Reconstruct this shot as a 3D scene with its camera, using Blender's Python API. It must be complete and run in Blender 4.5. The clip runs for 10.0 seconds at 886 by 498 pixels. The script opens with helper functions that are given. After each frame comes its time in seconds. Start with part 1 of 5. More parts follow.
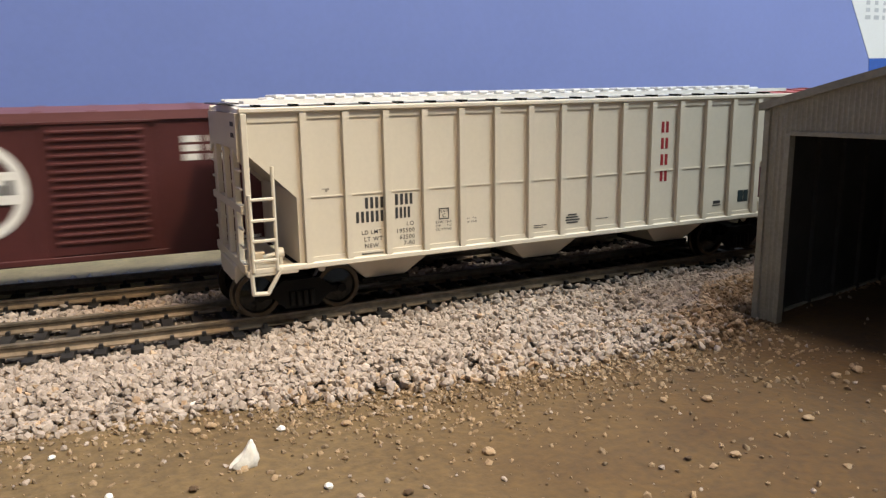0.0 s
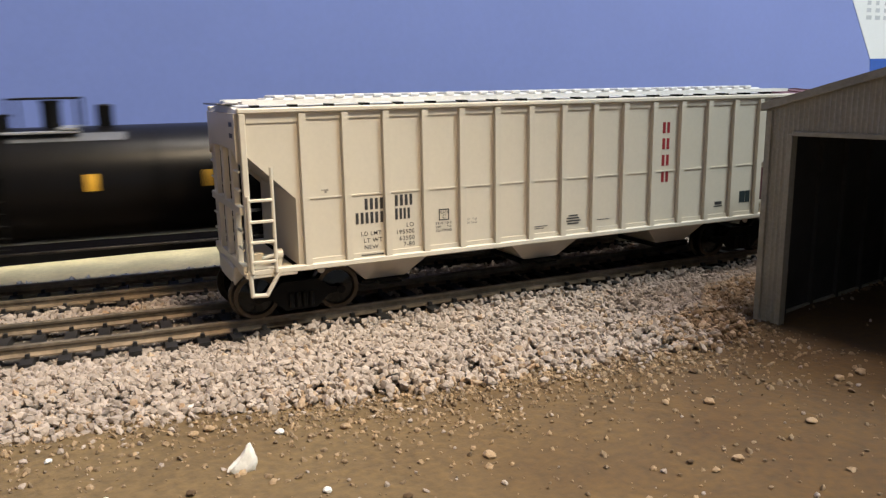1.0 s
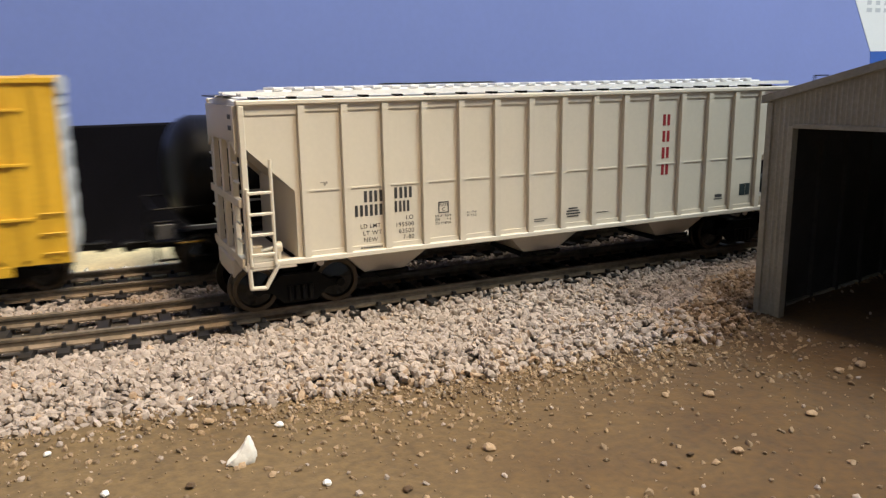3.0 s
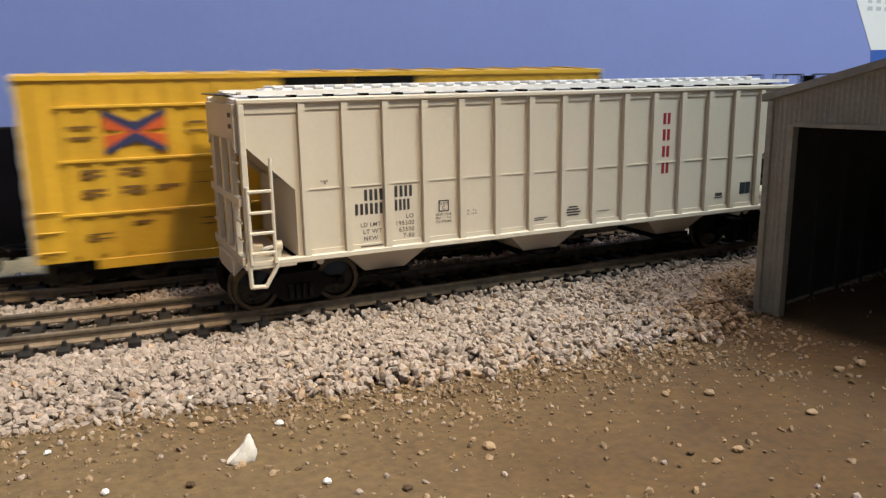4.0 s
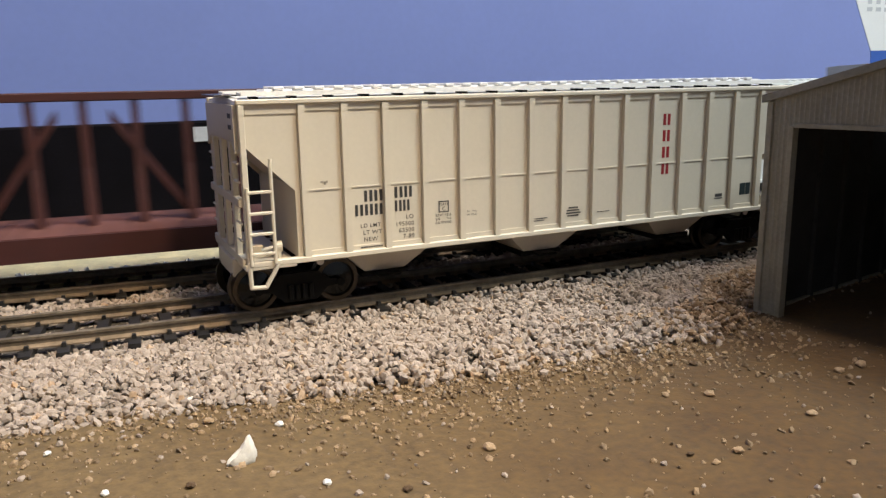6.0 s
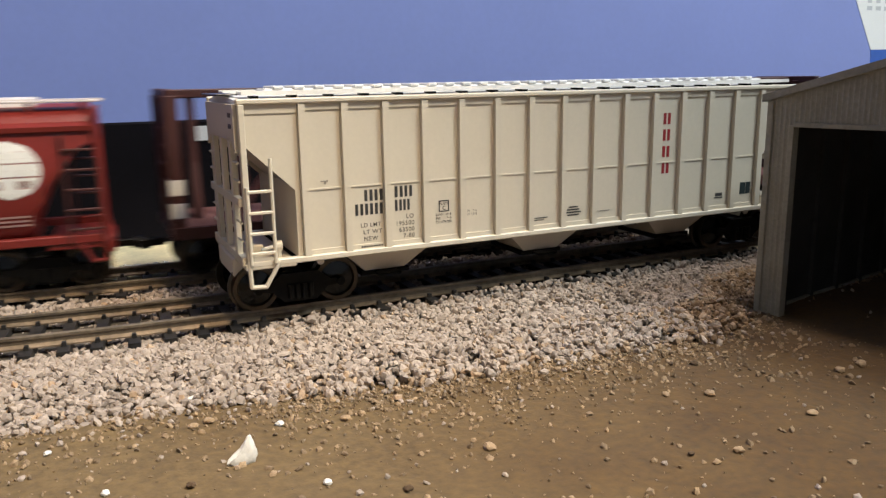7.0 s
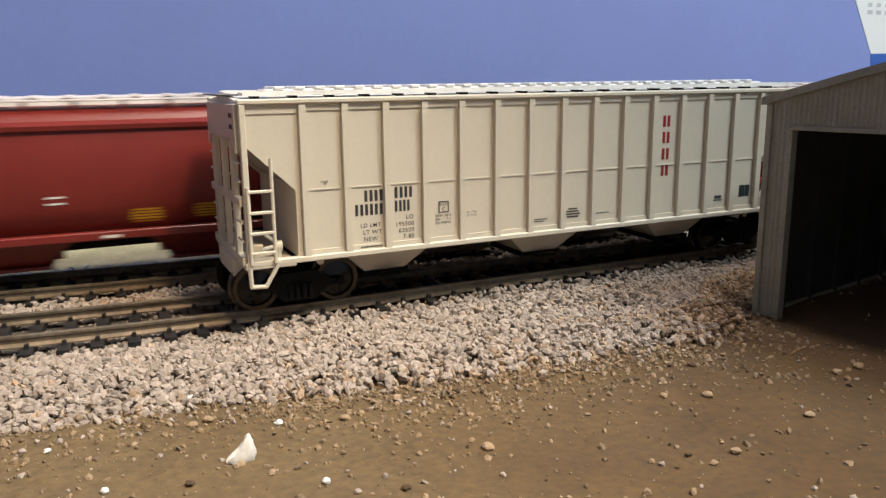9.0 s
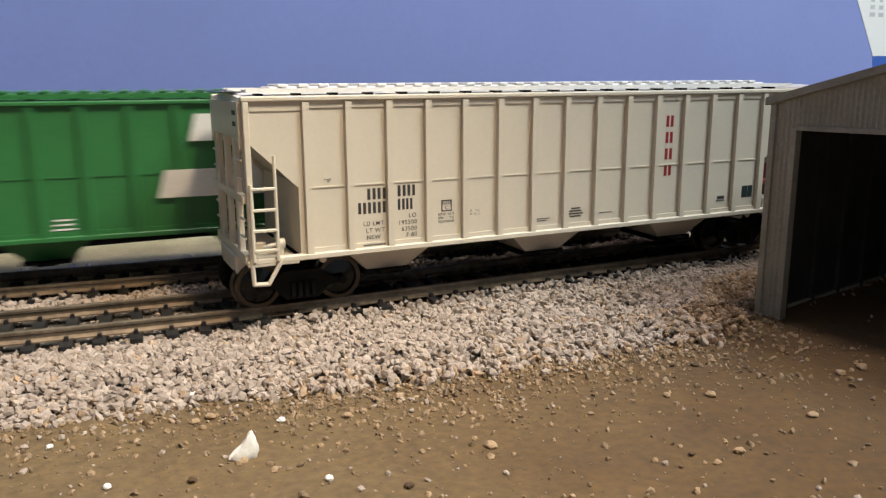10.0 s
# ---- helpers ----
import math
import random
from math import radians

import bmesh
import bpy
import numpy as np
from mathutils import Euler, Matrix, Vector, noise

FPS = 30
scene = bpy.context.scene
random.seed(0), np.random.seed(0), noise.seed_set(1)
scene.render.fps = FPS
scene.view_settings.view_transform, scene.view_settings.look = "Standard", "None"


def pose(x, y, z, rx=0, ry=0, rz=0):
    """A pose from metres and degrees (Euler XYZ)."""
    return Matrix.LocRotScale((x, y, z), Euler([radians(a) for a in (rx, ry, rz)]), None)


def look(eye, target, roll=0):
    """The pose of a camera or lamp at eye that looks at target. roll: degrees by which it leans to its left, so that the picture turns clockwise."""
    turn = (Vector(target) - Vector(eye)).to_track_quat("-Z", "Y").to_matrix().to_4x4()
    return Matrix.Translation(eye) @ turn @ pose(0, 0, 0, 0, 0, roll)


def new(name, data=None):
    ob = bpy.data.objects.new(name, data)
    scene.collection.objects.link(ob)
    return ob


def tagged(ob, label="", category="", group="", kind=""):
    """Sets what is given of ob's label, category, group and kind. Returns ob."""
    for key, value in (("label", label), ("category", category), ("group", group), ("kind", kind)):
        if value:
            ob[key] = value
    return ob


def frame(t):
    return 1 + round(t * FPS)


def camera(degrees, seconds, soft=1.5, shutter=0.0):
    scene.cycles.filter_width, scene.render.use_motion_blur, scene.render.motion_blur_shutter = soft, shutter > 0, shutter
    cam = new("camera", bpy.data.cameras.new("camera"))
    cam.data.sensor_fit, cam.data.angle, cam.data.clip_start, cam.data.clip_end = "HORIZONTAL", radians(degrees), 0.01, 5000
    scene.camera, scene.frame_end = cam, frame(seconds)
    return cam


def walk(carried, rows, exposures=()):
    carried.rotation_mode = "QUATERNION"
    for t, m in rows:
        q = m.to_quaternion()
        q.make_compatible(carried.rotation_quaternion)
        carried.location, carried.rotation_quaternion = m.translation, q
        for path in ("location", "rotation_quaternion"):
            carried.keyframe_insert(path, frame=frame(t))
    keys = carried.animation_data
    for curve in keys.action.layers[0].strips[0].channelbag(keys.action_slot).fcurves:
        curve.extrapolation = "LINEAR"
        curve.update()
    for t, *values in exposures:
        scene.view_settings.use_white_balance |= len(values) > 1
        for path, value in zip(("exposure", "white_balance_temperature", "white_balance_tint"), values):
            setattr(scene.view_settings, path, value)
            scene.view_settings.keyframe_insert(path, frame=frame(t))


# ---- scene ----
# A model railway: a parked covered hopper beside a shed, a freight train passing behind it. Lengths below are in millimetres unless noted.
MM = 0.001
cam = camera(58.86, 10.0, soft=1.35, shutter=0.5)
walk(cam, [
    (0.0, look((-0.04680, -0.18819, 0.05244), (0.05758, 0.03315, 0.00129), -0.968)),
    (0.5, look((-0.04634, -0.18691, 0.05222), (0.05808, 0.03440, 0.00106), -0.979)),
    (1.0, look((-0.04624, -0.18721, 0.05235), (0.05803, 0.03422, 0.00141), -0.993)),
    (1.5, look((-0.04603, -0.18646, 0.05212), (0.05840, 0.03467, 0.00020), -0.955)),
    (2.0, look((-0.04635, -0.18697, 0.05226), (0.05817, 0.03398, -0.00022), -0.965)),
    (2.5, look((-0.04626, -0.18688, 0.05219), (0.05817, 0.03406, -0.00054), -0.976)),
    (4.0, look((-0.04613, -0.18675, 0.05211), (0.05807, 0.03412, -0.00136), -0.966)),
    (4.5, look((-0.04613, -0.18675, 0.05211), (0.05807, 0.03412, -0.00136), -0.966)),
    (5.0, look((-0.04612, -0.18677, 0.05211), (0.05806, 0.03411, -0.00134), -0.972)),
    (5.5, look((-0.04613, -0.18678, 0.05213), (0.05807, 0.03415, -0.00109), -0.966)),
    (7.0, look((-0.04623, -0.18656, 0.05230), (0.05811, 0.03419, -0.00138), -0.951)),
    (7.5, look((-0.04629, -0.18705, 0.05209), (0.05785, 0.03386, -0.00133), -0.972)),
    (8.0, look((-0.04633, -0.18701, 0.05198), (0.05785, 0.03388, -0.00145), -0.911)),
    (8.5, look((-0.04626, -0.18701, 0.05218), (0.05801, 0.03384, -0.00123), -0.802)),
    (9.0, look((-0.04637, -0.18714, 0.05217), (0.05802, 0.03373, -0.00092), -0.661)),
    (9.5, look((-0.04717, -0.18665, 0.05148), (0.05746, 0.03432, -0.00072), -0.451)),
    (10.0, look((-0.04690, -0.18676, 0.05165), (0.05750, 0.03416, -0.00122), -0.350)),], exposures=[(0.0, 0.12), (2.7, 0.12), (3.8, 0.0), (5.2, 0.0), (5.7, 0.08), (10.0, 0.08)])

# ---- light ----
world = bpy.data.worlds.new("world")
scene.world = world
world.use_nodes = True
world.node_tree.nodes["Background"].inputs[0].default_value = (0.75, 0.85, 1.0, 1)
world.node_tree.nodes["Background"].inputs[1].default_value = 0.05


def lamp(name, eye, target, size, power, colour):
    data = bpy.data.lights.new(name, "AREA")
    data.shape, data.size, data.energy, data.color = "DISK", size, power, colour
    ob = new(name, data)
    ob.matrix_world = look(eye, target)
    return ob


lamp("ceiling_light", (0.24, -0.18, 1.45), (0.0, 0.0, 0.0), 0.22, 9.3, (1.0, 0.91, 0.80))
# Large cool fill added from the upper right; its source is unseen.
lamp("room_light", (1.10, -0.88, 1.60), (0.95, -0.40, 0.0), 0.8, 48.0, (0.85, 0.96, 0.98))
# Weak fill added from the left to lift the car ends; no lamp known there.
lamp("left_fill", (-1.45, -0.95, 1.30), (0.0, 0.05, 0.05), 0.5, 0.9, (0.92, 0.95, 1.0))
# Added warm spot, source unseen, its cone shaped to light the left part.
beam = bpy.data.lights.new("added_warm_spot", "SPOT")
beam.energy, beam.color, beam.shadow_soft_size, beam.spot_size, beam.spot_blend = 29.0, (1.0, 0.775, 0.505), 0.05, radians(23), 0.5
new("added_warm_spot", beam).matrix_world = look((0.15, -0.47, 0.80), (-0.095, -0.065, 0.0))


# ---- materials ----
def material(name, colour, rough=0.5, metal=0.0, vary=0.12, size=6.0, fine=0.9, bump=0.05, island=0.0, per_object=0.0, tint=None, coat=0.0, spec=0.5):
    """Paint or stone with blotches of about size mm, a fine grain of about fine mm, and a faint relief."""
    m = bpy.data.materials.new(name)
    m.use_nodes = True
    nt = m.node_tree
    n, link = nt.nodes, nt.links.new
    bsdf = n["Principled BSDF"]
    bsdf.inputs["Roughness"].default_value = rough
    bsdf.inputs["Metallic"].default_value = metal
    bsdf.inputs["Coat Weight"].default_value = coat
    bsdf.inputs["Specular IOR Level"].default_value = spec
    where = n.new("ShaderNodeTexCoord")
    big, small = n.new("ShaderNodeTexNoise"), n.new("ShaderNodeTexNoise")
    for tex, scale in ((big, 1000.0 / size), (small, 1000.0 / fine)):
        tex.inputs["Scale"].default_value = scale
        tex.inputs["Detail"].default_value = 4.0
        link(where.outputs["Object"], tex.inputs["Vector"])
    mix = n.new("ShaderNodeMix")
    mix.data_type = "RGBA"
    other = tint or tuple(c * (1 - 2.2 * vary) for c in colour)
    mix.inputs["A"].default_value = (*colour, 1)
    mix.inputs["B"].default_value = (*other, 1)
    ramp = n.new("ShaderNodeMapRange")
    ramp.inputs["From Min"].default_value, ramp.inputs["From Max"].default_value = 0.35, 0.72
    link(big.outputs["Fac"], ramp.inputs["Value"])
    link(ramp.outputs["Result"], mix.inputs["Factor"])
    last = mix.outputs["Result"]
    grain = n.new("ShaderNodeMapRange")
    grain.inputs["From Min"].default_value, grain.inputs["From Max"].default_value = 0.3, 0.7
    grain.inputs["To Min"].default_value, grain.inputs["To Max"].default_value = 1 - vary, 1 + vary
    link(small.outputs["Fac"], grain.inputs["Value"])
    value = grain.outputs["Result"]
    for amount, source in ((island, "ShaderNodeNewGeometry"), (per_object, "ShaderNodeObjectInfo")):
        if amount:
            rnd = n.new(source)
            span = n.new("ShaderNodeMapRange")
            span.inputs["To Min"].default_value, span.inputs["To Max"].default_value = 1 - amount, 1 + amount
            link(rnd.outputs["Random Per Island" if source.endswith("Geometry") else "Random"], span.inputs["Value"])
            times = n.new("ShaderNodeMath")
            times.operation = "MULTIPLY"
            link(value, times.inputs[0])
            link(span.outputs["Result"], times.inputs[1])
            value = times.outputs[0]
    scale = n.new("ShaderNodeVectorMath")
    scale.operation = "SCALE"
    link(last, scale.inputs[0])
    link(value, scale.inputs["Scale"])
    link(scale.outputs[0], bsdf.inputs["Base Color"])
    gloss = n.new("ShaderNodeMapRange")
    gloss.inputs["To Min"].default_value, gloss.inputs["To Max"].default_value = max(0.02, rough - 0.08), min(1, rough + 0.1)
    link(small.outputs["Fac"], gloss.inputs["Value"])
    link(gloss.outputs["Result"], bsdf.inputs["Roughness"])
    if bump:
        relief = n.new("ShaderNodeBump")
        relief.inputs["Strength"].default_value = 0.6
        relief.inputs["Distance"].default_value = bump * MM
        link(small.outputs["Fac"], relief.inputs["Height"])
        link(relief.outputs["Normal"], bsdf.inputs["Normal"])
    return m


CREAM = material("cream_plastic", (0.62, 0.555, 0.45), 0.40, vary=0.022, size=40, bump=0.006)
ROOF_GREY = material("roof_plastic", (0.74, 0.72, 0.69), 0.4, vary=0.06, size=14, bump=0.02)
BLACK = material("black_plastic", (0.0055, 0.0052, 0.005), 0.42, vary=0.25, size=5, bump=0.03, spec=0.12)
WHEEL_BLACK = material("glossy_wheel_black", (0.005, 0.0048, 0.0045), 0.14, vary=0.2, size=3, bump=0.02, spec=0.3)
STEEL = material("dark_steel", (0.10, 0.09, 0.08), 0.32, metal=0.9, vary=0.25, size=4, bump=0.02)
WHEEL_STEEL = material("wheel_steel", (0.075, 0.063, 0.05), 0.30, metal=1.0, vary=0.08, size=3, bump=0.004)
RAIL = material("rail_metal", (0.23, 0.185, 0.135), 0.5, metal=0.55, vary=0.22, size=9, fine=1.5, bump=0.03)
# Rail metal again, brighter: the light on the upward foot is in the colour.
RAIL_FOOT_LIT = material("lit_rail_metal", (0.29, 0.215, 0.145), 0.52, metal=0.6, vary=0.2, size=9, fine=1.5, bump=0.03)
TIE = material("tie_plastic", (0.016, 0.014, 0.013), 0.55, vary=0.3, size=4, bump=0.06, per_object=0.3)
BALLAST = material("ballast_stone", (0.385, 0.315, 0.262), 0.85, vary=0.07, size=2.5, fine=0.5, bump=0.10, island=0.2, tint=(0.275, 0.22, 0.18))
TAN_STONE = material("tan_stone", (0.37, 0.28, 0.195), 0.85, vary=0.15, size=1.8, fine=0.4, bump=0.08, island=0.35, tint=(0.27, 0.165, 0.09))
RUST_STONE = material("earth_stained_stone", (0.24, 0.155, 0.088), 0.88, vary=0.2, size=2, fine=0.5, bump=0.08, island=0.35, tint=(0.14, 0.082, 0.04))
WHITE_STONE = material("white_stone", (0.72, 0.69, 0.64), 0.8, vary=0.08, size=3, fine=0.5, bump=0.1)
DARK_STONE = material("dark_stone", (0.10, 0.058, 0.026), 0.85, vary=0.2, size=2, fine=0.5, bump=0.1)
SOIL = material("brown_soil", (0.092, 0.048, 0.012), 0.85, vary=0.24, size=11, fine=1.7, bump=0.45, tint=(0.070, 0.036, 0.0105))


def tint_from_left(m, colour, x0, x1):
    """Mixes a second colour into a soil, ragged, thinning out from x0 to x1 (mm)."""
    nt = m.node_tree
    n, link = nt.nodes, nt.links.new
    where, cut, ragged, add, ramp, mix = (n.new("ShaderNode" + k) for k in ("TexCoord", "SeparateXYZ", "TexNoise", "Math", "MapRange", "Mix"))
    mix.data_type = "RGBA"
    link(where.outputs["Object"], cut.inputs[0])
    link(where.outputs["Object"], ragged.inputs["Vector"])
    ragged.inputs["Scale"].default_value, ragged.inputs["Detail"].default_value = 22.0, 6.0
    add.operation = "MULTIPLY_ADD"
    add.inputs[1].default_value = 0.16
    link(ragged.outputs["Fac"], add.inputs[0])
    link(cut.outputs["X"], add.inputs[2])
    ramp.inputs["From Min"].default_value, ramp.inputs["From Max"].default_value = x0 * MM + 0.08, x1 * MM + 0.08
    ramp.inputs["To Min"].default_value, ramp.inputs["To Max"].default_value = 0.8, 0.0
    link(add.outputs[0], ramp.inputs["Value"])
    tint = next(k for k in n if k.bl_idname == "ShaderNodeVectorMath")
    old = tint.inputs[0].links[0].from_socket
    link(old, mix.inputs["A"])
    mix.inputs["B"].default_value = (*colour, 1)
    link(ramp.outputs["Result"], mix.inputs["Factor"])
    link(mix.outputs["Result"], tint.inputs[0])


# Paler and greyer soil on the left, plain brown on the right.
tint_from_left(SOIL, (0.143, 0.096, 0.043), -45.0, 60.0)
SHED_GREY = material("shed_plastic", (0.30, 0.28, 0.225), 0.5, vary=0.12, size=9, bump=0.05)
# Shed plastic darkened: the shade indoors is put into this colour.
SHED_INNER_SHADE = material("shed_inside_shade", (0.042, 0.040, 0.038), 0.7, vary=0.2, size=9, bump=0.05)
BLUE_WALL = material("blue_wall_paint", (0.245, 0.30, 0.635), 0.62, vary=0.018, size=60, fine=3, bump=0.008)
NAVY = material("navy_board", (0.0055, 0.0048, 0.007), 0.8, vary=0.2, size=20, bump=0.05, spec=0.06)
PALE = material("pale_plywood", (0.66, 0.58, 0.37), 0.6, vary=0.12, size=12, fine=1.5, bump=0.15)
CLEAR_GLUE = material("dried_glue", (0.85, 0.84, 0.78), 0.06, vary=0.1, size=3, bump=0.1, coat=1.0)
PAPER = material("white_paper", (0.86, 0.86, 0.85), 0.6, vary=0.02, size=40, bump=0.0)
PRINT_GREY = material("grey_print", (0.58, 0.59, 0.61), 0.6, vary=0.05, bump=0.0)
PRINT_BLUE = material("blue_print", (0.045, 0.13, 0.50), 0.5, vary=0.05, bump=0.0)
PRINT_SKY = material("light_blue_print", (0.28, 0.48, 0.85), 0.5, vary=0.05, bump=0.0)
INK = material("dark_lettering", (0.045, 0.042, 0.042), 0.5, vary=0.1, bump=0.0)
RED_INK = material("red_lettering", (0.30, 0.020, 0.026), 0.5, vary=0.1, bump=0.0)
WHITE_INK = material("white_lettering", (0.74, 0.73, 0.70), 0.5, vary=0.06, bump=0.0)
YELLOW_INK = material("yellow_lettering", (0.62, 0.33, 0.025), 0.5, vary=0.06, bump=0.0)
BLUE_INK = material("blue_lettering", (0.30, 0.45, 0.66), 0.5, vary=0.06, bump=0.0)
BROWN_INK = material("brown_lettering", (0.17, 0.085, 0.02), 0.5, vary=0.06, bump=0.0)
NAVY_INK = material("navy_lettering", (0.03, 0.035, 0.10), 0.5, vary=0.06, bump=0.0)
ORANGE_INK = material("orange_lettering", (0.60, 0.10, 0.02), 0.5, vary=0.06, bump=0.0)
OXIDE = material("oxide_brown_paint", (0.070, 0.0145, 0.0145), 0.48, vary=0.1, size=22, bump=0.02)
OXIDE_ROOF = material("oxide_roof_paint", (0.16, 0.06, 0.062), 0.5, vary=0.1, size=18, bump=0.03)
RED_ROOF = material("faded_red_roof", (0.42, 0.085, 0.06), 0.5, vary=0.1, size=18, bump=0.03)
TANK_BLACK = material("tank_black_paint", (0.005, 0.0043, 0.0043), 0.33, vary=0.2, size=18, bump=0.02, spec=0.17)
YELLOW = material("yellow_paint", (0.66, 0.385, 0.028), 0.42, vary=0.07, size=22, bump=0.02)
WHITE_PAINT = material("white_car_paint", (0.77, 0.775, 0.745), 0.42, vary=0.05, size=30, bump=0.02)
GREEN = material("green_paint", (0.026, 0.155, 0.042), 0.42, vary=0.08, size=25, bump=0.02)
RED = material("red_car_paint", (0.178, 0.018, 0.014), 0.38, vary=0.08, size=25, bump=0.02)
CB_RED = material("brown_red_paint", (0.052, 0.011, 0.009), 0.55, vary=0.12, size=12, bump=0.03)
ROOM_PAINT = material("room_wall_paint", (0.78, 0.76, 0.73), 0.8, vary=0.04, size=90, fine=4, bump=0.05)
ROOM_FLOOR = material("room_floor_covering", (0.30, 0.26, 0.22), 0.8, vary=0.15, size=70, fine=4, bump=0.1)


# ---- mesh helpers ----
def box(bm, x0, x1, y0, y1, z0, z1, bevel=0.0):
    vs = [bm.verts.new((x, y, z)) for z in (z0, z1) for y in (y0, y1) for x in (x0, x1)]
    fs = [bm.faces.new([vs[i] for i in f]) for f in ((0, 2, 3, 1), (4, 5, 7, 6), (0, 1, 5, 4), (2, 6, 7, 3), (0, 4, 6, 2), (1, 3, 7, 5))]
    if bevel:
        es = list({e for f in fs for e in f.edges})
        bmesh.ops.bevel(bm, geom=es, offset=bevel, segments=1, affect="EDGES", profile=0.5)


def prism(bm, points, axis, a, b):
    """A polygon pushed along an axis from a to b. For 'y' the points are (x, z), for 'x' (y, z), for 'z' (x, y)."""
    place = {"y": lambda p, d: (p[0], d, p[1]), "x": lambda p, d: (d, p[0], p[1]), "z": lambda p, d: (p[0], p[1], d)}[axis]
    low, high = [bm.verts.new(place(p, a)) for p in points], [bm.verts.new(place(p, b)) for p in points]
    k = len(points)
    bm.faces.new(low)
    bm.faces.new(high[::-1])
    for i in range(k):
        bm.faces.new((low[i], high[i], high[(i + 1) % k], low[(i + 1) % k]))


def rod(bm, p, q, r, seg=8):
    p, q = Vector(p), Vector(q)
    turn = (q - p).to_track_quat("Z", "Y").to_matrix()
    ring = [turn @ Vector((r * math.cos(a), r * math.sin(a), 0)) for a in (2 * math.pi * i / seg for i in range(seg))]
    low, high = [bm.verts.new(p + v) for v in ring], [bm.verts.new(q + v) for v in ring]
    bm.faces.new(low[::-1])
    bm.faces.new(high)
    for i in range(seg):
        bm.faces.new((low[i], low[(i + 1) % seg], high[(i + 1) % seg], high[i]))


def lathe(bm, profile, centre, seg=28):
    """Rings of (radius, offset along y) about an axis that lies along y."""
    rings = []
    for r, d in profile:
        rings.append([bm.verts.new((centre[0] + r * math.cos(a), centre[1] + d, centre[2] + r * math.sin(a))) for a in (2 * math.pi * i / seg for i in range(seg))])
    for one, two in zip(rings, rings[1:]):
        for i in range(seg):
            bm.faces.new((one[i], two[i], two[(i + 1) % seg], one[(i + 1) % seg]))
    bm.faces.new(rings[0])
    bm.faces.new(rings[-1][::-1])


def part(name, bm, mat, parent=None, label="", smooth=False):
    """Links a bmesh drawn in millimetres as one mesh object under a thing or a part."""
    bmesh.ops.recalc_face_normals(bm, faces=bm.faces)
    data = bpy.data.meshes.new(name)
    bmesh.ops.scale(bm, vec=(MM, MM, MM), verts=bm.verts)
    bm.to_mesh(data)
    bm.free()
    data.materials.append(mat)
    if smooth:
        data.polygons.foreach_set("use_smooth", [True] * len(data.polygons))
        data.set_sharp_from_angle(angle=radians(38))
    ob = new(name, data)
    ob.parent = parent
    return tagged(ob, label)


def boxes(name, mat, parent, items, bevel=0.0, label=""):
    """One part for each box; returns the last."""
    for b in items:
        bm = bmesh.new()
        box(bm, *b, bevel=bevel)
        ob = part(name, bm, mat, parent, label)
    return ob


def row_of(ob, spots):
    """Repeats a part on one mesh, at further places (in mm) from where it was drawn."""
    for v in spots:
        more = new(ob.name.split(".")[0], ob.data)
        more.parent = ob.parent
        more.location = [c * MM for c in v]


def empty(name, x=0, y=0, z=0, turn=0, **tags):
    ob = new(name)
    ob.empty_display_size = 0.005
    ob.matrix_world = pose(x * MM, y * MM, z * MM, 0, 0, turn)
    return tagged(ob, **tags)


def words(body, x, z, height, mat, parent, y, align="LEFT", name="lettering", bold=0.0):
    """Letters that stand on a side facing -y, their lower corner at (x, z)."""
    curve = bpy.data.curves.new(name, "FONT")
    curve.body, curve.size, curve.align_x, curve.offset, curve.space_character = body, height * 1.37, align, bold, 1.12
    ob = bpy.data.objects.new(name, curve)
    data = bpy.data.meshes.new_from_object(ob)
    bpy.data.objects.remove(ob)
    data.transform(Matrix.Translation((x * MM, y * MM, z * MM)) @ Matrix.Rotation(radians(90), 4, "X") @ Matrix.Scale(MM, 4))
    data.materials.append(mat)
    made = new(name, data)
    made.parent = parent
    return made


def bars(mat, parent, y, items, name="lettering"):
    """Plain bars (x0, x1, z0, z1) laid 0.06 mm proud on a side at y."""
    return boxes(name, mat, parent, [(a, b, y - 0.06, y + 0.2, c, d) for a, b, c, d in items])


# ---- the line of the tracks ----
def bend(x):
    """How far the tracks swing away from the straight at x: a gentle double curve."""
    a = 10.0 - x
    if a <= 0:
        return 0.0
    if a <= 90:
        return a * a / 1200.0
    if a <= 180:
        return 13.5 - (180 - a) ** 2 / 1200.0
    return 13.5


NEAR_Y, BACK_Y, GROUND = 0.0, 42.0, -6.5


# ---- room ----
def room():
    """Walls, floor and ceiling round the layout; the blue wall stands behind the tracks."""
    bm = bmesh.new()
    box(bm, -2600, 2600, 205, 265, -900, 1700)
    tagged(part("wall_north", bm, BLUE_WALL), "smooth wall painted periwinkle blue behind the layout", "wall", kind="structure")
    for name, b in (("wall_south", (-2600, 2600, -2660, -2600, -900, 1700)), ("wall_west", (-2660, -2600, -2600, 205, -900, 1700)), ("wall_east", (2600, 2660, -2600, 205, -900, 1700))):
        bm = bmesh.new()
        box(bm, *b)
        tagged(part(name, bm, ROOM_PAINT), "plain painted room wall", "wall", kind="structure")
    bm = bmesh.new()
    box(bm, -2660, 2660, -2660, 265, 1700, 1760)
    tagged(part("ceiling", bm, ROOM_PAINT), "plain painted ceiling", "ceiling", kind="structure")
    bm = bmesh.new()
    box(bm, -2660, 2660, -2660, 265, -960, -900)
    tagged(part("floor", bm, ROOM_FLOOR), "dark floor covering under the layout table", "floor", kind="structure")


room()


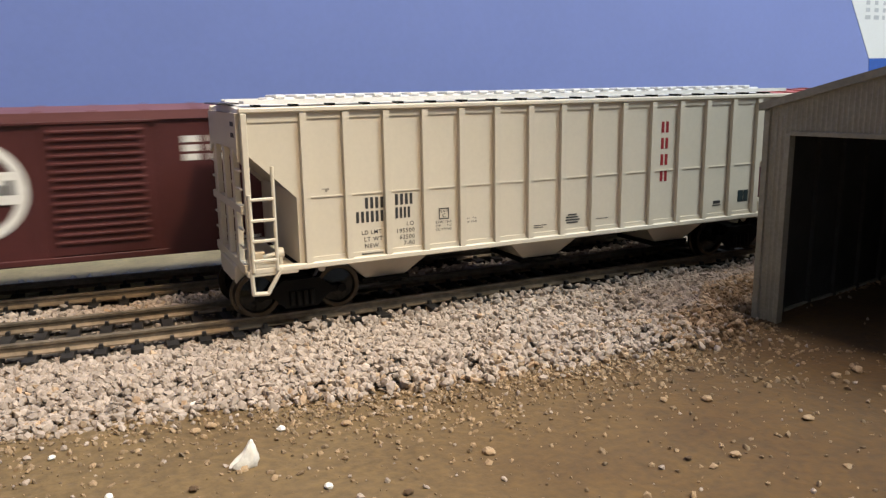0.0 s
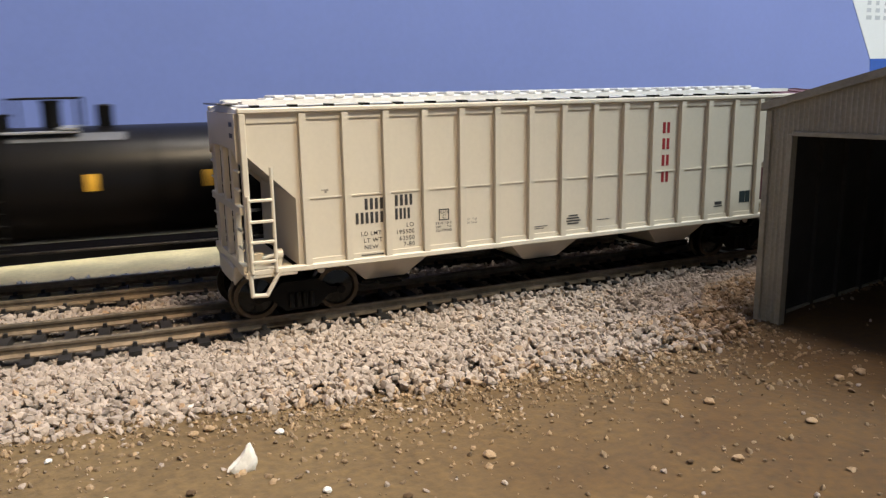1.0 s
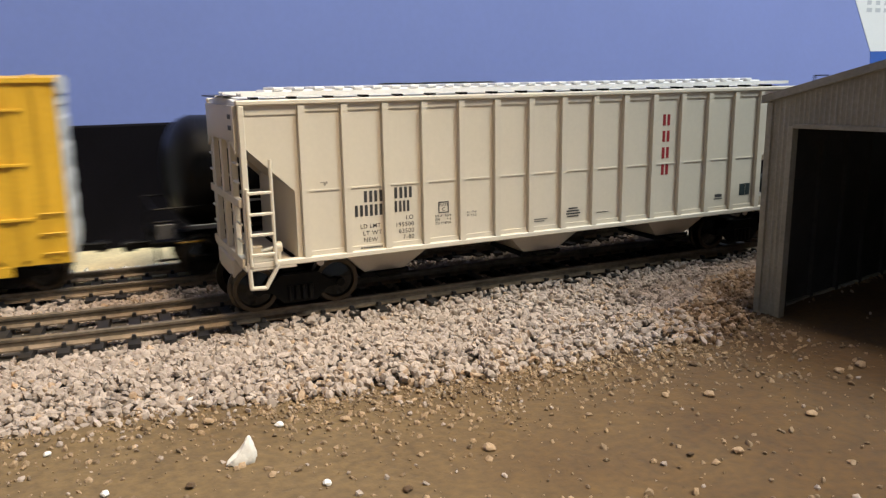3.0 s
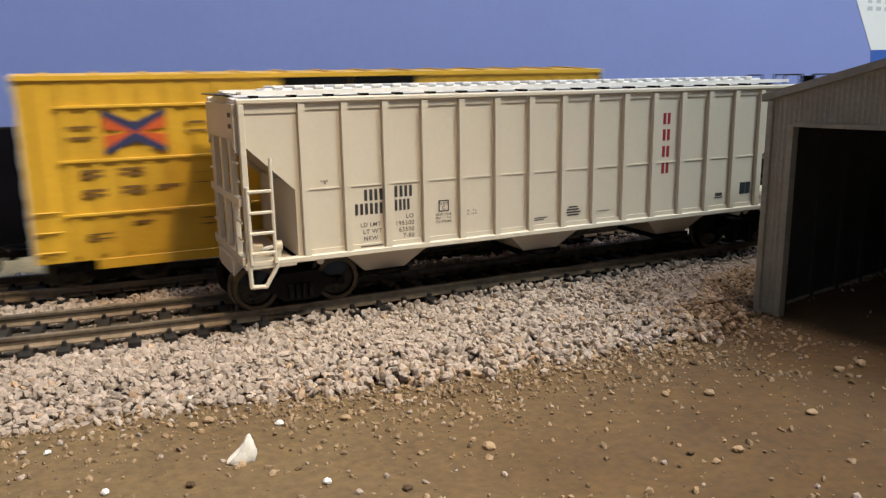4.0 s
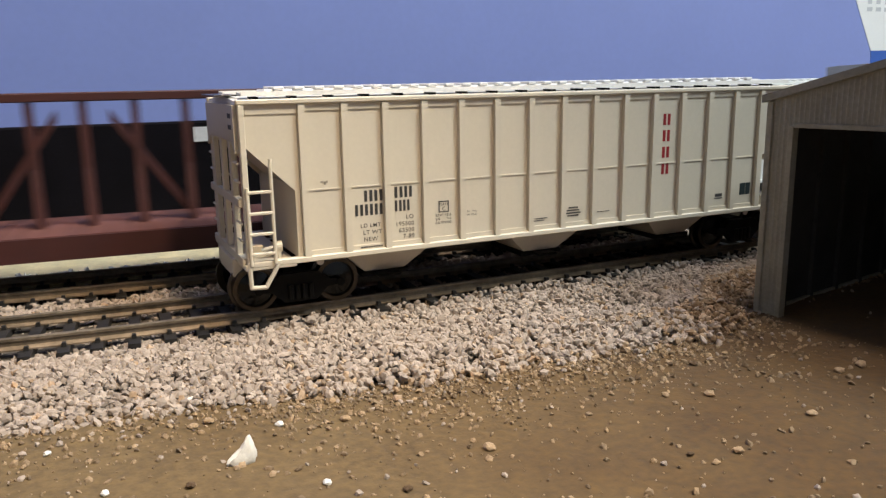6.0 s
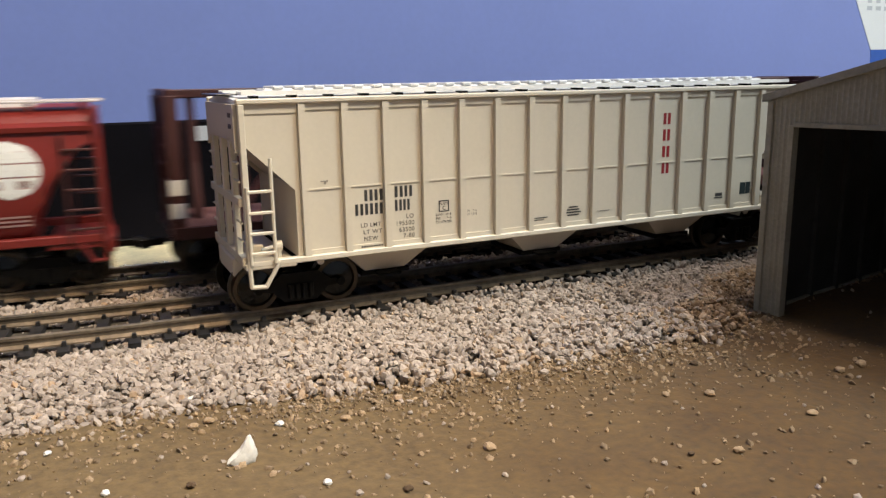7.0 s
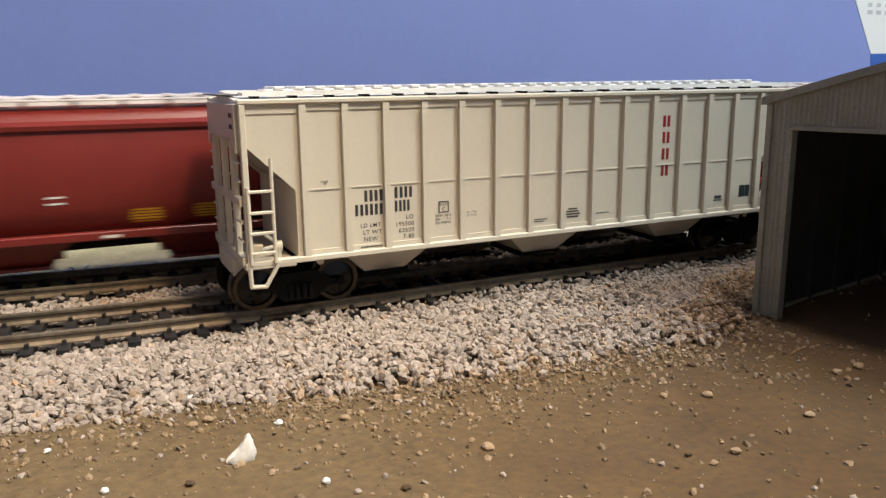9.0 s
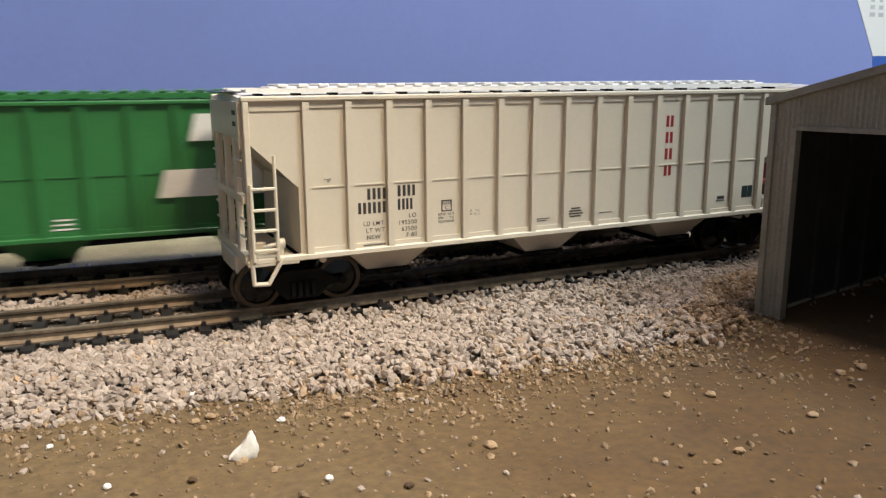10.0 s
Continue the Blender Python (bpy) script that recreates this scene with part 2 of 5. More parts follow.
# ---- ground of the layout ----
def soil_height(x, y):
    """Uneven soil, in mm."""
    v = Vector((x * 0.02, y * 0.02, 0.3))
    h = GROUND + 0.7 * noise.noise(v) + 0.3 * noise.noise(v * 4.1) + 0.12 * noise.noise(v * 15)
    return h


def ground():
    step, x0, x1, y0, y1 = 1.6, -110, 240, -135, 20
    xs = [-2200, -1200, -500, -220] + [x0 + step * i for i in range(int((x1 - x0) / step) + 1)] + [420, 900, 2200]
    ys = [-600, -320, -190] + [y0 + step * i for i in range(int((y1 - y0) / step) + 1)] + [60, 120, 204]
    verts = [(x * MM, y * MM, soil_height(x, y) * MM) for y in ys for x in xs]
    k = len(xs)
    faces = [(j * k + i, j * k + i + 1, (j + 1) * k + i + 1, (j + 1) * k + i) for j in range(len(ys) - 1) for i in range(k - 1)]
    data = bpy.data.meshes.new("ground")
    data.from_pydata(verts, [], faces)
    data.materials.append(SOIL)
    data.polygons.foreach_set("use_smooth", [True] * len(faces))
    tagged(new("ground", data), "brown sandy scenery soil with crumbs, dull and uneven", "ground", kind="structure")
    bm = bmesh.new()
    box(bm, -2200, 2200, -600, 204, -60, -10)
    tagged(part("layout_table", bm, PALE), "plywood layout table under the scenery", "table", kind="structure")


ground()


def shoulder(x):
    """The front edge of the near ballast bed at x."""
    pts = ((-2200, -40), (-70, -42), (-30, -45), (5, -53), (45, -57), (80, -59), (98, -54), (106, -43), (215, -18.5), (2200, -18.5))
    for (a, b), (c, d) in zip(pts, pts[1:]):
        if x <= c:
            return b + (d - b) * (x - a) / (c - a)
    return -18.5


def bed():
    """The raised core of the ballast under both tracks, and the pale ledge behind them."""
    xs = [-2200, -700, -200] + list(range(-100, 241, 8)) + [500, 2200]
    prof = lambda x: ((shoulder(x) + 0.3, -7.4), (shoulder(x) + 0.3 * (-17 - shoulder(x)), -5.4), (-17 + bend(x), -4.3), (-11 + bend(x), -4.2), (11 + bend(x), -4.2), (16 + bend(x), -4.4), (26 + bend(x), -4.4), (31 + bend(x), -4.2), (53 + bend(x), -4.2), (57 + bend(x), -7.5))
    bm = bmesh.new()
    rows = [[bm.verts.new((x, y, z)) for y, z in prof(x)] for x in xs]
    for one, two in zip(rows, rows[1:]):
        for i in range(len(one) - 1):
            bm.faces.new((one[i], two[i], two[i + 1], one[i + 1]))
    tagged(part("ballast_bed", bm, BED), "raised grey-brown ballast bed under the tracks", "ballast", kind="structure")
    bm = bmesh.new()
    rows = [[bm.verts.new((x, y, z)) for y, z in ((52.2 + bend(x), -7), (52.2 + bend(x), -3.8), (52.8 + bend(x), -3.1), (97, -1.3), (97, -7))] for x in xs]
    for one, two in zip(rows, rows[1:]):
        for i in range(4):
            bm.faces.new((one[i], two[i], two[i + 1], one[i + 1]))
    tagged(part("ledge", bm, PALE), "pale cream unpainted ledge behind the rear track", "ledge", kind="structure")
    bm = bmesh.new()
    box(bm, -2200, 2200, 92, 96, -1.8, 39.2, 0.6)
    board = tagged(part("back_board", bm, NAVY), "low dark navy board standing behind the tracks", "board", kind="structure")
    bm = bmesh.new()
    box(bm, -7.5, -0.4, 91.6, 92.1, 32.3, 37.2)
    part("sticker", bm, PRINT_GREY, board, "small pale sticker")


BED = material("bed_core", (0.075, 0.06, 0.045), 0.9, vary=0.2, size=3, fine=0.6, bump=0.3)
bed()


def chips(name, spots, mat, label, category, low=0.66, high=1.3):
    """Loose broken stones as one mesh. spots: rows of x, y, z, size."""
    rng = np.random.default_rng(7 + len(spots))
    g = (1 + 5 ** 0.5) / 2
    base = np.array([(-1, g, 0), (1, g, 0), (-1, -g, 0), (1, -g, 0), (0, -1, g), (0, 1, g), (0, -1, -g), (0, 1, -g), (g, 0, -1), (g, 0, 1), (-g, 0, -1), (-g, 0, 1)]) / 1.9
    tri = np.array([(0, 11, 5), (0, 5, 1), (0, 1, 7), (0, 7, 10), (0, 10, 11), (1, 5, 9), (5, 11, 4), (11, 10, 2), (10, 7, 6), (7, 1, 8), (3, 9, 4), (3, 4, 2), (3, 2, 6), (3, 6, 8), (3, 8, 9), (4, 9, 5), (2, 4, 11), (6, 2, 10), (8, 6, 7), (9, 8, 1)])
    n = len(spots)
    spots = np.asarray(spots, float)
    shape = base[None] * rng.uniform(0.62, 1.34, (n, 12, 1)) * rng.uniform(low, high, (n, 1, 3)) * np.array([1.1, 1.0, 0.8])
    q = rng.normal(size=(n, 4))
    q[:, 1:3] *= 0.55
    q /= np.linalg.norm(q, axis=1)[:, None]
    w, x, y, z = q.T
    rot = np.stack([np.stack([1 - 2 * (y * y + z * z), 2 * (x * y - z * w), 2 * (x * z + y * w)], -1), np.stack([2 * (x * y + z * w), 1 - 2 * (x * x + z * z), 2 * (y * z - x * w)], -1), np.stack([2 * (x * z - y * w), 2 * (y * z + x * w), 1 - 2 * (x * x + y * y)], -1)], 1)
    verts = np.einsum("nij,nkj->nki", rot, shape) * (spots[:, 3] / 2)[:, None, None] + spots[:, None, :3]
    faces = (tri[None] + 12 * np.arange(n)[:, None, None]).reshape(-1, 3)
    data = bpy.data.meshes.new(name)
    data.from_pydata((verts.reshape(-1, 3) * MM).tolist(), [], faces.tolist())
    data.materials.append(mat)
    return tagged(new(name, data), label, category, kind="stuff")


def gravel():
    rng = random.Random(3)
    grey, tan, rust = [], [], []

    def bed_top(x, y):
        edge = shoulder(x)
        if y < edge + 10:
            return -6.6 + 2.0 * max(0.0, (y - edge) / 10)
        return -4.5 + 0.9 * noise.noise(Vector((x * 0.05, y * 0.05, 2.0)))

    def fill(x0, x1, ya, yb, count, low=1.1, high=2.05, lift=1.1):
        for _ in range(count):
            x = rng.uniform(x0, x1)
            a, b = ya(x), yb(x)
            y = a + (b - a) * rng.random()
            s = low + (high - low) * rng.random() ** 1.6
            front = (y - shoulder(x)) if y < -12 else 20
            rusty = noise.noise(Vector((x * 0.03, y * 0.05, 9.0)))
            share = 0.04 + 0.08 * max(0, rusty)
            if y < -12:
                share = max(share, 0.8 * min(1, max(0, (x - 64 + 0.55 * (y + 60) + 9 * rusty) / 22)) if front < 15 else 0, (0.32 if -18 < x < 60 else 0.05) * max(0, 1 - front / 11))
            stained = front < 11 and y < -12 and x > 70 and rng.random() < 0.75 * min(1, (x - 70) / 22)
            (rust if stained else tan if rng.random() < share else grey).append((x, y, bed_top(x, y) + rng.random() * lift, s))

    fill(-75, 175, lambda x: shoulder(x) + rng.gauss(0, 2.0), lambda x: -13.2 + bend(x), 14500, 1.1, 2.2)
    fill(175, 420, shoulder, lambda x: -13.6, 3000)
    fill(-260, -75, shoulder, lambda x: -13.6 + bend(x), 2600)
    fill(-75, 175, lambda x: -14.0 + bend(x), lambda x: -9.5 + bend(x), 900, lift=0.5)
    fill(-5, 175, lambda x: -17.0 + bend(x), lambda x: -11.5 + bend(x), 900, lift=2.2)
    fill(-80, 170, lambda x: 14.0 + bend(x), lambda x: 29.6 + bend(x), 4600, 1.2, 2.4, 1.6)
    fill(-80, 170, lambda x: -10 + bend(x), lambda x: 14 + bend(x), 2000, 1.0, 1.8, 0.1)
    fill(-80, 170, lambda x: 29 + bend(x), lambda x: 50 + bend(x), 1500, 1.0, 1.8, 0.1)
    chips("ballast_stones", grey, BALLAST, "pale grey broken ballast stones heaped beside the track", "ballast")
    chips("ballast_stones", tan, TAN_STONE, "tan and rusty stones mixed into the ballast", "ballast")
    chips("ballast_stones", rust, RUST_STONE, "brown earth-stained ballast stones beside the shed", "ballast")
    crumbs, pale = [], []
    for _ in range(1500):
        x = rng.uniform(-20, 75)
        y = shoulder(x) + 3 - abs(rng.gauss(0, 1)) * 10
        s = 0.4 + 0.7 * rng.random() ** 2
        crumbs.append((x, y, soil_height(x, y) + 0.15 * s, s))
    for _ in range(5200):
        x = rng.uniform(-90, 190)
        y = shoulder(x) + 4 - abs(rng.gauss(0, 1)) * (13 if rng.random() < 0.6 else 45)
        if y < -135 or (y < -44 and x > 104.5 - 0.19 * (y + 48.5)):
            continue
        s = 0.35 + 1.05 * rng.random() ** 3.2
        (pale if rng.random() < 0.04 else crumbs).append((x, y, soil_height(x, y) + 0.1 * s, s))
    for _ in range(420):
        x = rng.uniform(-85, 150)
        y = shoulder(x) + 2 - abs(rng.gauss(0, 1)) * 6
        s = 0.65 + 0.7 * rng.random()
        (pale if rng.random() < 0.35 else crumbs).append((x, y, soil_height(x, y) + 0.25 * s, s))
    for _ in range(110):
        x, y = rng.uniform(-70, 150), rng.uniform(-125, -55)
        s = 0.6 + 0.7 * rng.random() ** 2
        (pale if rng.random() < 0.35 else crumbs).append((x, y, soil_height(x, y) + 0.2 * s, s))
    chips("soil_crumbs", crumbs, CRUMB, "tan and brown crumbs scattered on the soil", "crumbs")
    chips("pale_crumbs", pale, BALLAST, "pale stone crumbs scattered on the soil", "crumbs")


CRUMB = material("crumb_stone", (0.27, 0.19, 0.115), 0.85, vary=0.2, size=2, fine=0.4, bump=0.1, island=0.42, tint=(0.19, 0.125, 0.068))
gravel()


def loose_stone(x, y, size, label, seed=1, tall=0.8, name="pebble", stone=None):
    """A single larger stone lying on the soil."""
    rng = random.Random(seed)
    bm = bmesh.new()
    bmesh.ops.create_icosphere(bm, subdivisions=2, radius=size / 2)
    for v in bm.verts:
        v.co *= 1 + 0.45 * noise.noise(v.co * (2.2 / size) + Vector((seed, 0, 0)))
        v.co.x *= 1.2
        v.co.z *= tall
    turn = Matrix.Rotation(rng.uniform(0, 6), 3, "Z")
    for v in bm.verts:
        v.co = turn @ v.co
    ob = part(name, bm, stone or WHITE_STONE)
    ob.matrix_world = pose(x * MM, y * MM, (soil_height(x, y) + size * 0.25) * MM)
    return tagged(ob, label, "pebble", "pebbles on the soil")


def white_flake():
    """The rounded white flake that stands on the soil in front, with a short tail."""
    bm = bmesh.new()
    bmesh.ops.create_icosphere(bm, subdivisions=3, radius=1.0)
    for v in bm.verts:
        lump = 1 + 0.24 * noise.noise(v.co * 1.7 + Vector((7.7, 0, 0))) + 0.16 * noise.noise(v.co * 3.6)
        x, y, z = v.co * lump
        tail = max(0.0, -x) * max(0.0, 0.35 - z)
        v.co = (1.3 * x * (1 - 0.52 * z) - 2.3 * tail + 0.35 * z, 0.9 * y * (1 - 0.3 * z), 2.6 * z + 2.0)
        v.co.z = max(v.co.z, -0.1)
    ob = part("plaster_flake", bm, WHITE_STONE, smooth=True)
    ob.matrix_world = pose(-25.9 * MM, -70.8 * MM, (soil_height(-25.9, -70.8) - 0.2) * MM, 0, 0, 8)
    tagged(ob, "rounded white plaster flake standing on the brown soil", "flake")


white_flake()


# ---- tracks ----
def track(name, y0, label):
    """Two rails with foot, web and head on moulded ties with spike heads."""
    root = empty(name, 0, y0, 0, label=label, category="track", kind="structure")
    xs = [-2200, -900, -300] + list(range(-180, 21, 8)) + [200, 2200]
    head = ((-0.4, -1.8), (-0.4, -0.9), (-0.72, -0.65), (-0.72, -0.08), (-0.6, 0), (0.6, 0), (0.72, -0.08), (0.72, -0.65), (0.4, -0.9), (0.4, -1.8))
    foot = ((-1.4, -2.55), (-1.4, -2.25), (-0.42, -1.7), (0.42, -1.7), (1.4, -2.25), (1.4, -2.55))
    for side in (-1, 1):
        rail = None
        for name, prof, metal, words_on in (("rail", head, RAIL, "worn brown metal rail"), ("rail_foot", foot, RAIL_FOOT_LIT, "rail foot, coloured brighter for the light it catches")):
            bm = bmesh.new()
            rows = [[bm.verts.new((x, side * 8.97 + bend(x) + a, z)) for a, z in prof] for x in xs]
            k = len(prof)
            for one, two in zip(rows, rows[1:]):
                for i in range(k):
                    bm.faces.new((one[i], two[i], two[(i + 1) % k], one[(i + 1) % k]))
            rail = part(name, bm, metal, rail or root, words_on)

    def tie_mesh(bm, x, y):
        prism(bm, ((x - 1.45, -4.4), (x - 1.25, -2.55), (x + 1.25, -2.55), (x + 1.45, -4.4)), "y", y - 15, y + 15)
        for r in (-8.97, 8.97):
            for s in (-1.75, 1.75):
                prism(bm, ((x - 0.55, -2.6), (x - 0.4, -1.6), (x + 0.4, -1.6), (x + 0.55, -2.6)), "y", y + r + s - 0.55, y + r + s + 0.55)

    bm = bmesh.new()
    tie_mesh(bm, 0, 0)
    first = part("tie", bm, TIE, root)
    rest = bmesh.new()
    rng = random.Random(5)
    made = 0
    for i in range(-290, 291):
        x = 6.97 * i - 1.8
        if -90 < x < 190:
            ob = first if made == 0 else new("tie", first.data)
            ob.parent = root
            ob.matrix_basis = pose(x * MM, bend(x) * MM, 0, 0, 0, rng.uniform(-1.5, 1.5) - math.degrees(math.atan((bend(x - 1) - bend(x + 1)) / 2)))
            made += 1
        else:
            tie_mesh(rest, x, bend(x))
    tagged(part("ties", rest, TIE, root), kind="stuff")
    return root


track("near_track", NEAR_Y, "brown metal rails on black plastic ties in pale ballast")
track("rear_track", BACK_Y, "dull metal rails on black plastic ties behind the parked car")


def glue_blobs():
    """Shiny beads of dried glue along the edge of the ledge."""
    rng = random.Random(9)
    spots = []
    for _ in range(620):
        x = rng.uniform(-90, 25)
        low = rng.random()
        spots.append((x, 59.0 + bend(x) + 4.5 * low * low, -2.75 + 0.2 * low, 0.7 + 1.9 * rng.random() ** 3))
    ob = chips("glue_beads", spots, CLEAR_GLUE, "glossy beads of dried glue on the ledge edge", "glue")
    return ob


glue_blobs()


# ---- shed ----
def shed():
    """A corrugated model shed with an open front; its left front corner stands at (106, -48.5)."""
    root = empty("model_shed", 106.1, -48.5, GROUND - 0.3, -79, label="dark grey corrugated plastic model shed with an open dark doorway", category="shed")
    wide, deep, eave, ridge = 84.0, 120.0, 52.4, 64.0
    lintel, jamb = 46.4, 5.5

    def ribs(x0, x1, top, y, step=1.2):
        x = x0 + 0.5
        while x < x1 - 0.2:
            bm = bmesh.new()
            z0, z1 = (0 if x < jamb or x > wide - jamb else lintel + 0.4), top(x)
            prism(bm, ((x - 0.36, y), (x - 0.12, y - 0.16), (x + 0.12, y - 0.16), (x + 0.36, y)), "z", z0, z1)
            part("corrugation", bm, SHED_GREY, front)
            x += step

    top = lambda x: eave + (ridge - eave) * (1 - abs(x - wide / 2) / (wide / 2))
    bm = bmesh.new()
    prism(bm, ((0, 0), (jamb, 0), (jamb, lintel), (wide - jamb, lintel), (wide - jamb, 0), (wide, 0), (wide, eave), (wide / 2, ridge), (0, eave)), "y", 0, 1.6)
    front = part("front_wall", bm, SHED_GREY, root)
    ribs(0, wide, lambda x: top(x) - 0.5, 0)
    boxes("corner_trim", SHED_GREY, front, [(-0.5, 1.0, -0.55, 0.4, 0, eave - 0.4)], 0.1)
    boxes("door_jamb", SHED_GREY, front, [(jamb - 0.2, jamb + 1.0, -0.6, 1.9, 0, lintel + 0.2)], 0.1)
    boxes("lintel", SHED_GREY, front, [(jamb + 1.0, wide - jamb - 0.5, -0.6, 1.9, lintel - 0.2, lintel + 0.9)], 0.1)
    for name, x in (("side_wall", 0.0), ("side_wall", wide - 1.6)):
        bm = bmesh.new()
        box(bm, x, x + 1.6, 1.6, deep, 0, eave)
        wall = part(name, bm, SHED_INNER_SHADE, root)
        # Paler strip stands in for the lit line along the wall's foot.
        boxes("lit_wall_foot", SHED_GREY, wall, [(x + 1.6, x + 2.5, 1.8, deep - 2, 0, 1.0) if x < 1 else (x - 0.9, x, 1.8, deep - 2, 0, 1.0)])
        boxes("stud", SHED_INNER_SHADE, wall, [(x + 1.6, x + 2.6, 8 + 13 * i, 9.4 + 13 * i, 0, eave) for i in range(9)])
    boxes("back_wall", SHED_INNER_SHADE, root, [(0, wide, deep - 1.6, deep, 0, eave)])
    for sgn, x0, x1 in ((1, -1.5, wide / 2), (-1, wide + 1.5, wide / 2)):
        bm = bmesh.new()
        drop = (ridge - eave) / (wide / 2) * 1.5
        prism(bm, ((x0, eave - drop - 0.1), (x1, ridge - 0.1), (x1, ridge + 1.5), (x0, eave - drop + 1.5)), "y", -0.9, deep + 2)
        roof = part("roof", bm, SHED_GREY, root)
        bm = bmesh.new()
        prism(bm, ((x0, eave - drop - 0.1), (x1, ridge - 0.1), (x1, ridge + 1.7), (x0, eave - drop + 1.7)), "y", -1.4, -0.9)
        part("fascia", bm, SHED_GREY, roof)
    return root


shed()


# ---- poster on the blue wall ----
def wall_calendar():
    root = empty("wall_calendar", 487, 204.98, 66.0, label="white paper calendar with a blue foot on the blue wall", category="calendar")
    bm = bmesh.new()
    prism(bm, ((-7, 0.0), (110, 1.0), (110, 150), (-95, 150)), "y", -0.22, 0.0)
    part("sheet", bm, PAPER, root)
    rng = random.Random(2)
    rows = []
    for r in range(4):
        for c in range(9):
            rows.append((-15 + 9 * c, -11.5 + 9 * c + rng.uniform(-1, 2), -0.3, -0.22, 27.0 + 5.0 * r, 29.8 + 5.0 * r))
    boxes("printing", PRINT_GREY, root, rows)
    bm = bmesh.new()
    prism(bm, ((-4, -30), (110, -30), (110, 0.9), (-7, -0.1)), "y", -0.18, 0.0)
    part("foot", bm, PRINT_BLUE, root, "blue printed foot")
    boxes("patch", PRINT_SKY, root, [(16, 60, -0.28, -0.18, -12, -3)])


wall_calendar()


# ---- rolling stock, each drawn about its middle at rail height ----
WHEELS = []


def truck(parent, x):
    """A two-axle freight truck: bolster, side frames with springs, and turning wheelsets."""
    bm = bmesh.new()
    box(bm, x - 3.2, x + 3.2, -9.5, 9.5, 5.2, 8.6, 0.4)
    t = part("truck", bm, BLACK, parent, "black plastic freight truck")
    for s in (-1, 1):
        bm = bmesh.new()
        y0, y1 = (11.2, 13.0) if s > 0 else (-13.0, -11.2)
        prism(bm, ((x - 10.8, 5.0), (x - 10.6, 6.1), (x - 7.2, 6.3), (x - 4.4, 8.6), (x + 4.4, 8.6), (x + 7.2, 6.3), (x + 10.6, 6.1), (x + 10.8, 5.0), (x + 6.6, 4.6), (x + 3.8, 1.9), (x - 3.8, 1.9), (x - 6.6, 4.6)), "y", y0, y1)
        for sx in (-9.7, 9.7):
            rod(bm, (x + sx, y0 - 0.5, 5.4), (x + sx, y1 + 0.5, 5.4), 1.0, 10)
        part("side_frame", bm, BLACK, t)
        bm = bmesh.new()
        rod(bm, (x - 2.4, s * 13.2, 2.6), (x - 2.4, s * 13.2, 6.0), 0.62, 8)
        row_of(part("spring", bm, BLACK, t), [(1.6 * k, 0, 0) for k in (1, 2, 3)])
    for sx in (-9.7, 9.7):
        bm = bmesh.new()
        for s in (-1, 1):
            lathe(bm, ((1.0, s * 10.6), (1.6, s * 10.5), (4.1, s * 9.9), (4.3, s * 10.4), (5.25, s * 10.4), (5.35, s * 8.0), (6.0, s * 7.8), (6.0, s * 7.2), (4.3, s * 7.2), (4.0, s * 7.9), (1.2, s * 7.7)), (0, 0, 0), 30)
        rod(bm, (0, -11, 0), (0, 11, 0), 0.9, 10)
        w = part("wheelset", bm, WHEEL_STEEL, t, "black wheelset with bare metal rims", smooth=True)
        w.data.materials.append(WHEEL_BLACK)
        for f in w.data.polygons:
            f.material_index = 1 if math.hypot(f.center.x, f.center.z) < 4.15 * MM else 0
        w.location = ((x + sx) * MM, 0, 5.35 * MM)
        WHEELS.append(w)
    return t


def coupler(parent, x):
    s = 1 if x > 0 else -1
    bm = bmesh.new()
    box(bm, min(x, x + s * 5), max(x, x + s * 5), -1.1, 1.1, 7.6, 9.6, 0.25)
    box(bm, min(x + s * 4, x + s * 7.4), max(x + s * 4, x + s * 7.4), -2.4, 1.6, 7.2, 10.0, 0.5)
    part("coupler", bm, BLACK, parent)


def ladder(parent, mat, x0, x1, y, z0, z1, rungs, near=-1):
    bm = bmesh.new()
    rod(bm, (x1, y, z0), (x1, y, z1), 0.42, 8)
    rod(bm, (x0, y, z0), (x0, y, z1 - 6), 0.42, 8)
    for z in rungs:
        box(bm, x0, x1, y - 0.45, y + 0.45, z - 0.32, z + 0.32, 0.12)
    for z in (z0 + 1.5, z1 - 3):
        rod(bm, (x1, y, z), (x1, y + 0.9, z), 0.35, 6)
    return part("ladder", bm, mat, parent)


def stirrup(parent, mat, x0, x1, y, s):
    """A bent step under the sill."""
    bm = bmesh.new()
    pts = [(x0, 13.2), (x0 + s * 0.2, 7.8), (x0 + s * 3.4, 7.6), (x1, 13.0)]
    for (a, b), (c, d) in zip(pts, pts[1:]):
        rod(bm, (a, y, b), (c, y, d), 0.5, 8)
        bmesh.ops.create_uvsphere(bm, u_segments=8, v_segments=6, radius=0.5, matrix=Matrix.Translation((a, y, b)))
    part("step", bm, mat, parent)


